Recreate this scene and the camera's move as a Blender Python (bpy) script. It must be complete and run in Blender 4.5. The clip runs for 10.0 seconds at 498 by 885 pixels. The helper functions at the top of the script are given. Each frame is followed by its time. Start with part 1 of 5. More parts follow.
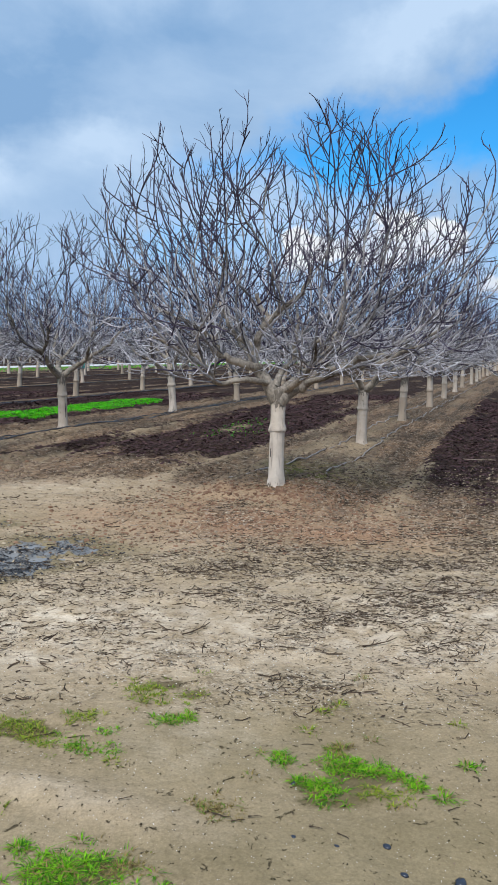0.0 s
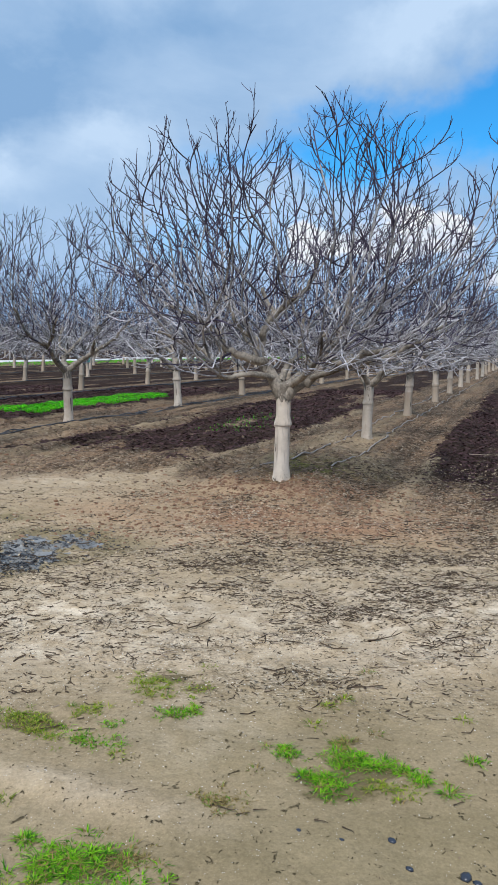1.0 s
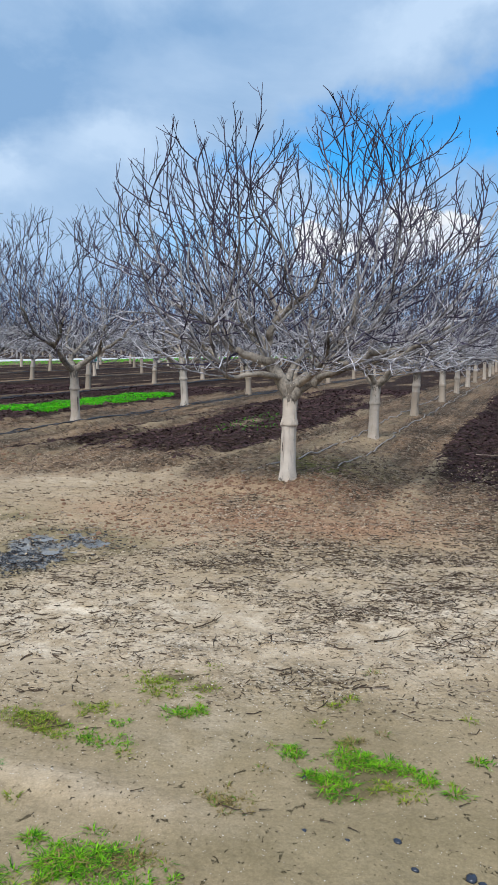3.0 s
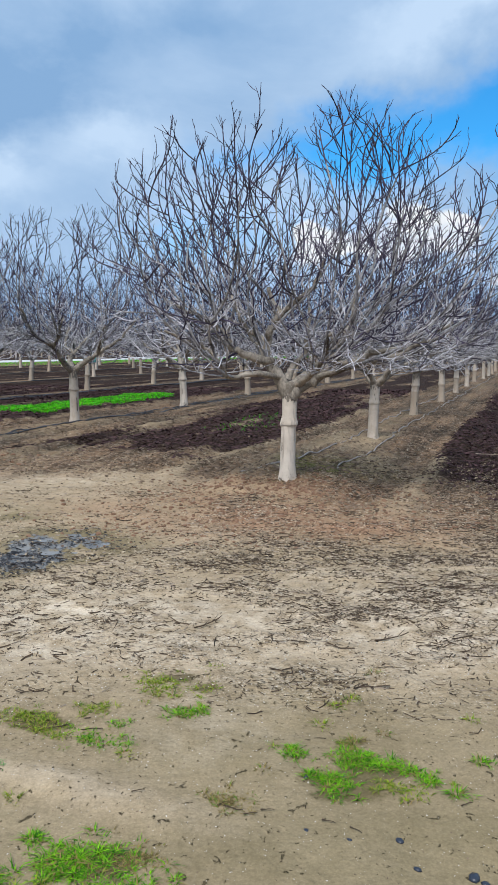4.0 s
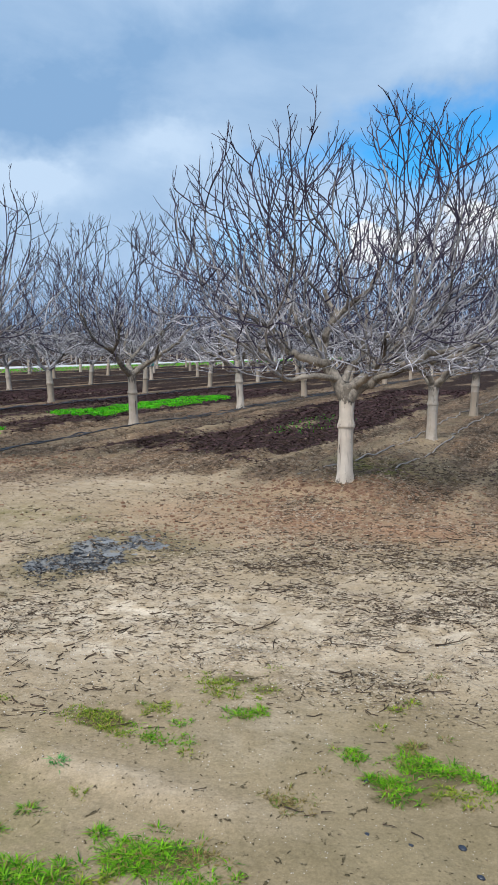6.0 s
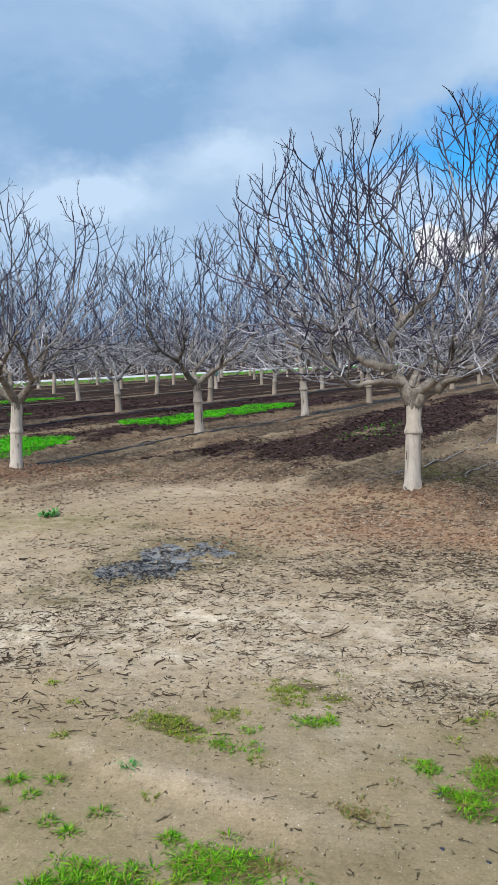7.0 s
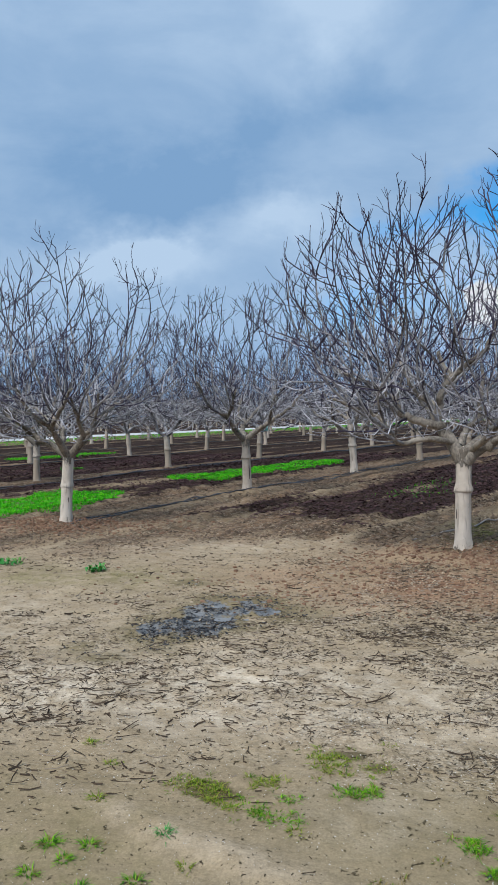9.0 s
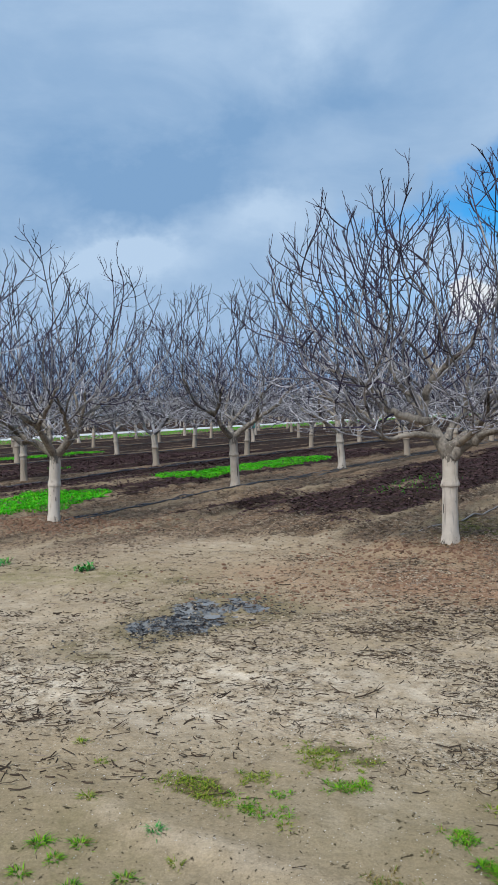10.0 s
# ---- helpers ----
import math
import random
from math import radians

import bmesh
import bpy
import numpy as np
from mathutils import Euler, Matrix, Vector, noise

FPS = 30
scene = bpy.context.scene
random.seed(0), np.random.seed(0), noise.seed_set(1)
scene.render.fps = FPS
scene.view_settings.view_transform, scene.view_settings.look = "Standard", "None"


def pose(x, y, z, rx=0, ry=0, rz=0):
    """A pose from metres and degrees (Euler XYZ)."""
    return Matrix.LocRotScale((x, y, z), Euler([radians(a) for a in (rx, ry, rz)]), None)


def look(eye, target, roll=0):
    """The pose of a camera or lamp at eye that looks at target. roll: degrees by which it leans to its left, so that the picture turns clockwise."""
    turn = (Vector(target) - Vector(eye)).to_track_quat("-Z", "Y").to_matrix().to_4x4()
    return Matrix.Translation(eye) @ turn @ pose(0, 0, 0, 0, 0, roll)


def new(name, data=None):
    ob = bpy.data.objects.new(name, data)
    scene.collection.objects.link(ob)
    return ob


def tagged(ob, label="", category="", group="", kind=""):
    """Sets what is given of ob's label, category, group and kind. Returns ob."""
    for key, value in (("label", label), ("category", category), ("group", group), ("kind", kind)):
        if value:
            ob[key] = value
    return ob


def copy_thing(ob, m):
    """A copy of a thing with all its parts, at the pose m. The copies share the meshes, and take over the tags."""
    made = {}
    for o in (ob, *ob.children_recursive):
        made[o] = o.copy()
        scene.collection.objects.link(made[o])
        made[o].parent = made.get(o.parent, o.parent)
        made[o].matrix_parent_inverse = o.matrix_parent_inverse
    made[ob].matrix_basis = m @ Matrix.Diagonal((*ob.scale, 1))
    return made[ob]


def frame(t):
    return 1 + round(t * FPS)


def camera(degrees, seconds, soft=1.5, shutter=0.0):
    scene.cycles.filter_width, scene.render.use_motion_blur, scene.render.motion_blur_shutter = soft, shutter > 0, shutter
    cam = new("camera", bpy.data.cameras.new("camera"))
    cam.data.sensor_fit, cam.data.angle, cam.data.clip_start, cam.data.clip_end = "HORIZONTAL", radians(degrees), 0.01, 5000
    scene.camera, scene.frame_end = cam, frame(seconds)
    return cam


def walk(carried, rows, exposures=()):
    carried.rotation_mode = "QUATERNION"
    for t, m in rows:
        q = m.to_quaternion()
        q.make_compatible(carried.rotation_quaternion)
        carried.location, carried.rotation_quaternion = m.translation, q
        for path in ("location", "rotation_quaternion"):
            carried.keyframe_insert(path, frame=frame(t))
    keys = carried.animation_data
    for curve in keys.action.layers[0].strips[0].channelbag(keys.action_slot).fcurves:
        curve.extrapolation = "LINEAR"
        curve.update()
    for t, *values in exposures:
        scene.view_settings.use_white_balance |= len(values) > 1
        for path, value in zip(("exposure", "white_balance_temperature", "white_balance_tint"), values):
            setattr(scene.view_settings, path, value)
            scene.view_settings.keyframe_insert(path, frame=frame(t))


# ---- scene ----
cam = camera(36.5, 10.0, soft=0.5)

PATH = [
    (0, (0.079, -0.126, 1.619), (0.082, 1.861, 1.384), 0.7),
    (0.5, (0.076, -0.125, 1.619), (0.076, 1.86, 1.378), 0.7),
    (1, (0.075, -0.122, 1.616), (0.065, 1.862, 1.367), 0.8),
    (1.5, (0.072, -0.124, 1.617), (0.059, 1.86, 1.361), 1.1),
    (2, (0.072, -0.125, 1.619), (0.057, 1.858, 1.363), 1.1),
    (2.5, (0.075, -0.128, 1.622), (0.049, 1.856, 1.37), 1.0),
    (4, (0.07, -0.12, 1.615), (0.045, 1.864, 1.365), 0.7),
    (4.5, (0.07, -0.124, 1.617), (0.014, 1.859, 1.362), 0.4),
    (5, (0.066, -0.13, 1.621), (-0.018, 1.852, 1.366), 0.7),
    (6.5, (0.056, -0.146, 1.626), (-0.193, 1.824, 1.385), -0.7),
    (7, (0.051, -0.133, 1.615), (-0.292, 1.824, 1.392), -1.2),
    (7.5, (0.071, -0.159, 1.637), (-0.34, 1.795, 1.516), -1.7),
    (8, (0.076, -0.139, 1.631), (-0.342, 1.816, 1.576), -1.6),
    (8.5, (0.081, -0.133, 1.63), (-0.339, 1.821, 1.573), -1.2),
    (9, (0.084, -0.125, 1.626), (-0.387, 1.817, 1.552), -1.0),
    (9.5, (0.089, -0.134, 1.628), (-0.374, 1.81, 1.539), -1.1),
    (10, (0.092, -0.13, 1.626), (-0.348, 1.819, 1.544), -1.6),
]
walk(cam, [(t, look(eye, target, roll)) for t, eye, target, roll in PATH], [(0, -0.09, 6190, 10), (4.5, -0.06, 6230, 10), (7.0, -0.05, 6340, 10), (7.8, -0.31, 6090, 9), (10, -0.27, 6150, 9)])

# ---- world, sun, exposure ----
SUN_FROM = Vector((-0.36, -0.80, 1.2)).normalized()
sun = new("sun", bpy.data.lights.new("sun", "SUN"))
sun.data.energy, sun.data.angle, sun.data.color = 4.5, radians(22), (1.0, 0.96, 0.90)
sun.matrix_world = look(SUN_FROM * 60, (0, 0, 0))


class Nodes:
    """Small helper to write shader graphs as expressions."""

    def __init__(self, tree):
        self.t = tree
        self.t.nodes.clear()

    def add(self, kind, **props):
        n = self.t.nodes.new(kind)
        for k, v in props.items():
            setattr(n, k, v)
        return n

    def put(self, socket, value):
        if isinstance(value, bpy.types.NodeSocket):
            self.t.links.new(value, socket)
        elif isinstance(value, (tuple, list)) and len(value) == 3 and socket.type == "RGBA":
            socket.default_value = (*value, 1)
        else:
            socket.default_value = value

    def math(self, op, a, b=0.0, c=0.0, clamp=False):
        n = self.add("ShaderNodeMath", operation=op, use_clamp=clamp)
        for s, v in zip(n.inputs, (a, b, c)):
            self.put(s, v)
        return n.outputs[0]

    def ramp(self, v, lo, hi, to0=0.0, to1=1.0, smooth=True):
        n = self.add("ShaderNodeMapRange", interpolation_type="SMOOTHSTEP" if smooth else "LINEAR")
        for s, x in zip(n.inputs, (v, lo, hi, to0, to1)):
            self.put(s, x)
        return n.outputs[0]

    def mix(self, f, a, b, mode="MIX"):
        n = self.add("ShaderNodeMix", data_type="RGBA", blend_type=mode)
        self.put(n.inputs["Factor"], f)
        self.put(n.inputs[6], a)
        self.put(n.inputs[7], b)
        return n.outputs[2]

    def noise(self, vec, scale, detail=4.0, rough=0.55, warp=0.0):
        n = self.add("ShaderNodeTexNoise")
        if vec is not None:
            self.put(n.inputs["Vector"], vec)
        n.inputs["Scale"].default_value, n.inputs["Detail"].default_value = scale, detail
        n.inputs["Roughness"].default_value, n.inputs["Distortion"].default_value = rough, warp
        return n.outputs["Fac"]

    def stretch(self, vec, x, y, z):
        n = self.add("ShaderNodeMapping")
        self.put(n.inputs["Vector"], vec)
        n.inputs["Scale"].default_value = (x, y, z)
        return n.outputs[0]

    def bump(self, height, strength, distance):
        n = self.add("ShaderNodeBump")
        n.inputs["Strength"].default_value, n.inputs["Distance"].default_value = strength, distance
        self.put(n.inputs["Height"], height)
        return n.outputs[0]

    def attr(self, name):
        return self.add("ShaderNodeAttribute", attribute_name=name).outputs["Fac"]

    def coord(self):
        return self.add("ShaderNodeTexCoord").outputs["Object"]

    def shade(self, color, rough, normal=None, spec=0.3, metal=0.0):
        b = self.add("ShaderNodeBsdfPrincipled")
        self.put(b.inputs["Base Color"], color)
        self.put(b.inputs["Roughness"], rough)
        self.put(b.inputs["Specular IOR Level"], spec)
        self.put(b.inputs["Metallic"], metal)
        if normal is not None:
            self.put(b.inputs["Normal"], normal)
        out = self.add("ShaderNodeOutputMaterial")
        self.t.links.new(b.outputs[0], out.inputs[0])
        return b


def material(name):
    m = bpy.data.materials.new(name)
    m.use_nodes = True
    return m, Nodes(m.node_tree)


def make_sky():
    world = bpy.data.worlds.new("sky")
    scene.world = world
    world.use_nodes = True
    g = Nodes(world.node_tree)
    vec = g.add("ShaderNodeTexCoord").outputs["Generated"]
    xyz = g.add("ShaderNodeSeparateXYZ")
    g.put(xyz.inputs[0], vec)
    deg = 180 / math.pi
    az = g.math("MULTIPLY", g.math("ARCTAN2", xyz.outputs[0], xyz.outputs[1]), deg)
    el = g.math("MULTIPLY", g.math("ARCSINE", xyz.outputs[2]), deg)
    # soft warping so that no cloud edge is a clean curve
    w1 = g.math("SUBTRACT", g.noise(vec, 5.0, 5, 0.6), 0.5)
    w2 = g.math("SUBTRACT", g.noise(g.stretch(vec, 1.3, 1.1, 1.7), 6.0, 5, 0.6), 0.5)
    az = g.math("MULTIPLY_ADD", w1, 11.0, az)
    el = g.math("MULTIPLY_ADD", w2, 7.0, el)

    def cloud(a, e, wide, high, lean=0.0):
        da, de = g.math("SUBTRACT", az, a), g.math("SUBTRACT", el, e)
        c, s = math.cos(radians(lean)), math.sin(radians(lean))
        p = g.math("MULTIPLY_ADD", da, c / wide, g.math("MULTIPLY", de, s / wide))
        q = g.math("MULTIPLY_ADD", da, -s / high, g.math("MULTIPLY", de, c / high))
        r = g.math("ADD", g.math("POWER", p, 2.0), g.math("POWER", q, 2.0))
        return g.math("EXPONENT", g.math("MULTIPLY", r, -1.0))

    def total(first, *rest):
        for w, c in rest:
            first = g.math("MULTIPLY_ADD", c, w, first)
        return first

    sky = g.add("ShaderNodeTexSky", sky_type="NISHITA", sun_disc=False)
    sky.sun_elevation, sky.sun_rotation = math.asin(SUN_FROM.z), radians(204)
    sky.air_density, sky.dust_density, sky.ozone_density = 1.0, 0.6, 3.0
    blue = g.mix(1.0, sky.outputs[0], SKY_TINT, "MULTIPLY")

    streaks = g.noise(g.stretch(vec, 1.0, 1.0, 2.6), 3.2, 7, 0.58, 0.4)
    puffs = g.noise(g.stretch(vec, 1.0, 1.0, 1.6), 9.0, 8, 0.6, 0.2)
    light = total(g.ramp(streaks, 0.32, 0.72, 0.22, 0.64),
                  (0.55, cloud(-24, 11.0, 9, 2.0, 2)), (0.95, cloud(-21, 12.0, 4.5, 1.5)), (0.75, cloud(-10.5, 14.3, 4, 1.8)), (0.75, cloud(-7, 28, 5, 3, 25)), (0.1, cloud(-20, 29, 14, 5)), (0.6, cloud(-9, 31, 6, 3, 20)),
                  (0.9, cloud(14, 22.5, 8, 1.9, 22)), (-0.5, cloud(-21, 16.5, 12, 3.0, 2)), (0.30, cloud(-2, 6.5, 30, 3.0)),
                  (-0.34, cloud(-7, 21.5, 12, 2.2, 17)), (0.25, cloud(-1, 24.5, 3.5, 1.6, 20)), (0.3, g.math("SUBTRACT", puffs, 0.5)))
    light = g.math("MINIMUM", g.math("MAXIMUM", light, 0.0), 1.0)
    cover = g.mix(light, CLOUD_DARK, CLOUD_LIGHT)
    gap = total(g.math("MULTIPLY", cloud(22, 17, 11, 4.0, 8), 1.35), (0.8, cloud(6, 14.5, 7.5, 3.0, -4)), (0.35, cloud(-4, 13, 5, 2.2)),
                (0.55, cloud(21, 9, 6, 3.5)), (0.5, cloud(-5, 7.5, 12, 2.0)), (0.4, cloud(8, 28, 8, 2.0, 25)), (0.9, g.math("SUBTRACT", streaks, 0.5)))
    col = g.mix(g.ramp(gap, 0.22, 0.95), cover, blue)
    heap = total(g.math("MULTIPLY", cloud(10.5, 9.1, 2.2, 1.5), 1.0), (0.95, cloud(14.0, 8.4, 2.0, 1.3)), (0.8, cloud(5.5, 7.7, 2.6, 1.2)),
                 (0.7, cloud(18.5, 5.8, 3.0, 1.1)), (0.75, cloud(9.5, 6.9, 6.0, 1.2)), (1.3, g.math("SUBTRACT", puffs, 0.5)))
    shade = g.mix(g.ramp(puffs, 0.35, 0.6), HEAP_DARK, HEAP_LIGHT)
    col = g.mix(g.ramp(heap, 0.40, 0.68), col, shade)
    # pale haze towards the horizon
    low = g.ramp(xyz.outputs[2], 0.0, 0.13, 0.75, 0.0)
    col = g.mix(low, col, HAZE)
    bg = g.add("ShaderNodeBackground")
    g.put(bg.inputs[0], col)
    bg.inputs[1].default_value = SKY_STRENGTH
    out = g.add("ShaderNodeOutputWorld")
    g.t.links.new(bg.outputs[0], out.inputs[0])


SKY_STRENGTH = 0.1
SKY_TINT = (0.38, 1.4, 1.9)
CLOUD_DARK, CLOUD_LIGHT = (2.7, 4.5, 7.0), (6.0, 7.6, 9.5)
HEAP_DARK, HEAP_LIGHT = (6.6, 7.4, 8.6), (9.4, 9.5, 9.6)
HAZE = (3.0, 4.6, 7.0)
make_sky()

# ---- materials ----


def make_trunk_paint(name, pale, dull, worn, stock_bare):
    """Weathered whitewash over bark, cracked open near the foot and under the fork."""
    m, g = material(name)
    c = g.coord()
    z = g.add("ShaderNodeSeparateXYZ")
    g.put(z.inputs[0], c)
    z = z.outputs[2]
    fine = g.noise(c, 55, 5, 0.6)
    blot = g.noise(c, 5.0, 4, 0.6)
    crack = g.noise(g.stretch(c, 1, 1, 0.22), 38, 4, 0.65, 0.6)
    wear = g.math("ADD", g.ramp(z, 0.76, 1.12, 0.0, 0.9), g.ramp(z, 0.14, 0.0, 0.0, 0.35))
    wear = g.math("MULTIPLY_ADD", g.math("SUBTRACT", blot, 0.5), 1.1, wear)
    bare = g.ramp(g.math("ADD", g.math("MULTIPLY", wear, 0.32), crack), 0.67, 0.72)
    paint = g.mix(g.ramp(blot, 0.3, 0.7), pale, dull)
    paint = g.mix(g.ramp(g.noise(g.stretch(c, 1, 1, 0.12), 24, 3), 0.55, 0.75), paint, (0.40, 0.33, 0.27))
    bark = g.mix(fine, (0.055, 0.043, 0.032), (0.33, 0.285, 0.235))
    info = g.add("ShaderNodeObjectInfo").outputs["Random"]
    paint = g.mix(g.math("MULTIPLY", info, worn), paint, (0.40, 0.315, 0.24))
    stock = g.math("MULTIPLY", g.ramp(z, 0.62, 0.58), g.ramp(g.math("FRACT", g.math("MULTIPLY", info, 7.0)), 0.35, 0.6, 0.0, stock_bare))
    paint = g.mix(stock, paint, (0.33, 0.26, 0.19))
    h = g.math("MULTIPLY_ADD", bare, -0.7, g.math("MULTIPLY", fine, 0.5))
    g.shade(g.mix(bare, paint, bark), 0.88, g.bump(h, 0.6, 0.012), 0.2)
    return m


def make_bark(name, dark, pale, moss):
    m, g = material(name)
    c = g.coord()
    big = g.noise(c, 3.0, 4, 0.6)
    fine = g.noise(g.stretch(c, 1, 1, 0.6), 42, 5, 0.65)
    col = g.mix(g.ramp(g.math("ADD", big, g.math("MULTIPLY", fine, 0.6)), 0.55, 1.05), dark, pale)
    col = g.mix(g.ramp(g.noise(c, 14, 4, 0.6), 0.6, 0.75, 0.0, 0.7), col, moss)
    g.shade(col, 0.7, g.bump(fine, 0.6, 0.008), 0.4)
    return m


def make_plain(name, a, b, scale, rough, spec=0.3, bump=0.0):
    m, g = material(name)
    c = g.coord()
    n = g.noise(c, scale, 5, 0.6)
    rnd = g.add("ShaderNodeNewGeometry").outputs["Random Per Island"]
    col = g.mix(g.math("MULTIPLY_ADD", n, 0.5, g.math("MULTIPLY", rnd, 0.5)), a, b)
    g.shade(col, rough, g.bump(n, 0.5, bump) if bump else None, spec)
    return m


def make_leafy(name, a, b, dry):
    m, g = material(name)
    rnd = g.add("ShaderNodeNewGeometry").outputs["Random Per Island"]
    col = g.mix(rnd, a, b)
    col = g.mix(g.ramp(rnd, 0.76, 0.84), col, dry)
    g.shade(col, 0.7, None, 0.15)
    return m


def make_soil():
    m, g = material("orchard_soil")
    c = g.coord()
    mulch, wet, pale, red, algae = (g.attr(n) for n in ("mulch", "wet", "pale", "red", "algae"))
    trash, tilled, litter_far = g.attr("trash"), g.attr("tilled"), g.attr("alley")
    rows = g.add("ShaderNodeMapping", vector_type="TEXTURE")
    g.put(rows.inputs["Vector"], c)
    rows.inputs["Rotation"].default_value, rows.inputs["Scale"].default_value = (0, 0, -ROW_TURN), (0.42, 9.0, 1.0)
    ruts = g.noise(rows.outputs[0], 1.0, 5, 0.6, 0.25)
    slim = g.stretch(c, 0.85, 1.2, 1.0)
    across = g.add("ShaderNodeSeparateXYZ")
    g.put(across.inputs[0], rows.outputs[0])
    from_row = g.math("PINGPONG", g.math("MULTIPLY_ADD", across.outputs[0], -0.42, -2.62), 3.08)
    track = g.math("EXPONENT", g.math("MULTIPLY", g.math("POWER", g.math("MULTIPLY", g.math("SUBTRACT", from_row, 2.0), 3.6), 2.0), -1.0))
    broad = g.noise(c, 0.9, 5, 0.6)
    mid = g.noise(c, 6.5, 6, 0.65)
    fine = g.noise(c, 38, 6, 0.7)
    grit = g.noise(c, 170, 3, 0.6)
    col = g.mix(g.ramp(broad, 0.3, 0.7), SOIL_A, SOIL_B)
    col = g.mix(pale, col, g.mix(g.ramp(mid, 0.35, 0.65), SOIL_PALE, SOIL_A))
    col = g.mix(g.math("MULTIPLY", red, 0.9), col, SOIL_RED)
    grain = g.math("MULTIPLY_ADD", fine, 0.55, g.math("MULTIPLY_ADD", g.noise(c, 2.6, 6, 0.7), 0.7, g.math("MULTIPLY", g.noise(slim, 14, 6, 0.75), 0.6)))
    # brown soil; the shading of the ruts is painted in as dark streaks
    brown = g.mix(g.ramp(g.math("MULTIPLY_ADD", mid, 0.5, ruts), 0.64, 0.82), (0.046, 0.029, 0.019), (0.222, 0.139, 0.084))
    col = g.mix(g.math("MULTIPLY", tilled, 0.9), col, brown)
    col = g.mix(1.0, col, g.ramp(grain, 0.62, 1.22, 0.62, 1.28, False), "MULTIPLY")
    # trodden chips: slim dark and pale flecks, thick where woody trash lies; highlights are painted in
    busy = g.math("MAXIMUM", trash, g.math("MULTIPLY", tilled, 0.6))
    col = g.mix(g.math("MULTIPLY", busy, g.ramp(mid, 0.50, 0.68, 0.0, 0.28)), col, SOIL_DARK)
    col = g.mix(g.math("MULTIPLY", g.math("MULTIPLY_ADD", busy, 0.8, 0.12), g.ramp(fine, 0.53, 0.62, 0.0, 0.6)), col, SOIL_DARK)
    clump = g.noise(c, 15, 5, 0.66, 0.5)
    mat = g.ramp(g.math("SUBTRACT", clump, g.math("MULTIPLY_ADD", busy, -0.10, 0.645)), 0.0, 0.035)
    col = g.mix(g.math("MULTIPLY", mat, 0.8), col, (0.06, 0.041, 0.028))
    crust = g.ramp(g.noise(g.stretch(c, 1.1, 0.9, 1.0), 20, 4, 0.65), 0.585, 0.63)
    dry = g.math("MULTIPLY", trash, g.math("MULTIPLY_ADD", tilled, -0.85, 1.0))
    col = g.mix(g.math("MULTIPLY", crust, g.math("MULTIPLY_ADD", dry, 0.6, 0.04)), col, (0.66, 0.565, 0.44))
    cut = g.math("MULTIPLY_ADD", busy, -0.075, 0.64)
    speck = g.noise(g.stretch(c, 1.0, 0.8, 1.0), 34, 5, 0.7, 0.3)
    speck = g.ramp(g.math("SUBTRACT", speck, cut), 0.0, 0.03)
    col = g.mix(g.math("MULTIPLY", speck, 0.9), col, (0.032, 0.022, 0.016))
    # pale chaff, including chips coloured as if lit
    chaff = g.ramp(g.noise(g.stretch(c, 0.6, 1.4, 3.0), 70, 3, 0.6), 0.62, 0.66)
    col = g.mix(g.math("MULTIPLY", chaff, g.math("MULTIPLY_ADD", dry, 0.5, 0.04)), col, (0.66, 0.57, 0.44))
    # matted fibres: thin curling threads, broken up, dark and bleached
    for size, patch, tint, most in ((30, 9, (0.040, 0.028, 0.019), 0.85), (22, 13, (0.055, 0.038, 0.026), 0.75), (26, 11, (0.64, 0.55, 0.43), 0.6)):
        curl = g.math("ABSOLUTE", g.math("SUBTRACT", g.noise(g.stretch(c, 0.75, 1.2, 1.0), size, 2, 0.55, 0.5), 0.5))
        thread = g.math("MULTIPLY", g.ramp(curl, 0.018, 0.045, 1.0, 0.0), g.ramp(g.noise(c, patch, 3, 0.6), 0.47, 0.58))
        col = g.mix(g.math("MULTIPLY", thread, g.math("MULTIPLY", g.math("MULTIPLY_ADD", busy, 1.1, 0.05, True), most)), col, tint)
    col = g.mix(g.ramp(grit, 0.66, 0.74, 0.0, 0.35), col, (0.58, 0.50, 0.38))
    edge = g.math("MULTIPLY_ADD", g.math("SUBTRACT", mid, 0.5), 1.1, mulch)
    edge = g.math("MULTIPLY_ADD", g.math("SUBTRACT", ruts, 0.5), g.math("MULTIPLY_ADD", litter_far, 1.0, 1.1), edge)
    edge = g.math("SUBTRACT", edge, g.math("MULTIPLY", g.math("MULTIPLY", track, litter_far), 0.55))
    litter = g.mix(g.ramp(fine, 0.42, 0.64), (0.005, 0.003, 0.003), (0.066, 0.039, 0.032))
    col = g.mix(g.ramp(edge, 0.34, 0.66, 0.0, 0.94), col, litter)
    # thatch colour, darkened further for the shade under the grass
    col = g.mix(g.ramp(g.math("MULTIPLY_ADD", g.math("SUBTRACT", fine, 0.5), 0.9, g.attr("thatch_shade")), 0.35, 0.7, 0.0, 0.8), col, (0.075, 0.058, 0.026))
    col = g.mix(g.math("MULTIPLY", algae, g.ramp(mid, 0.35, 0.6, 0.15, 0.8)), col, (0.13, 0.135, 0.028))
    wedge = g.math("MULTIPLY", wet, g.ramp(mid, 0.3, 0.7, 0.45, 1.4))
    damp = g.ramp(wet, 0.0, 0.35, 0.0, 0.6)
    col = g.mix(damp, col, (0.130, 0.107, 0.051))
    col = g.mix(1.0, col, g.ramp(g.noise(c, 85, 5, 0.8), 0.3, 0.7, 0.76, 1.25, False), "MULTIPLY")
    soak = g.ramp(wedge, 0.42, 0.66)
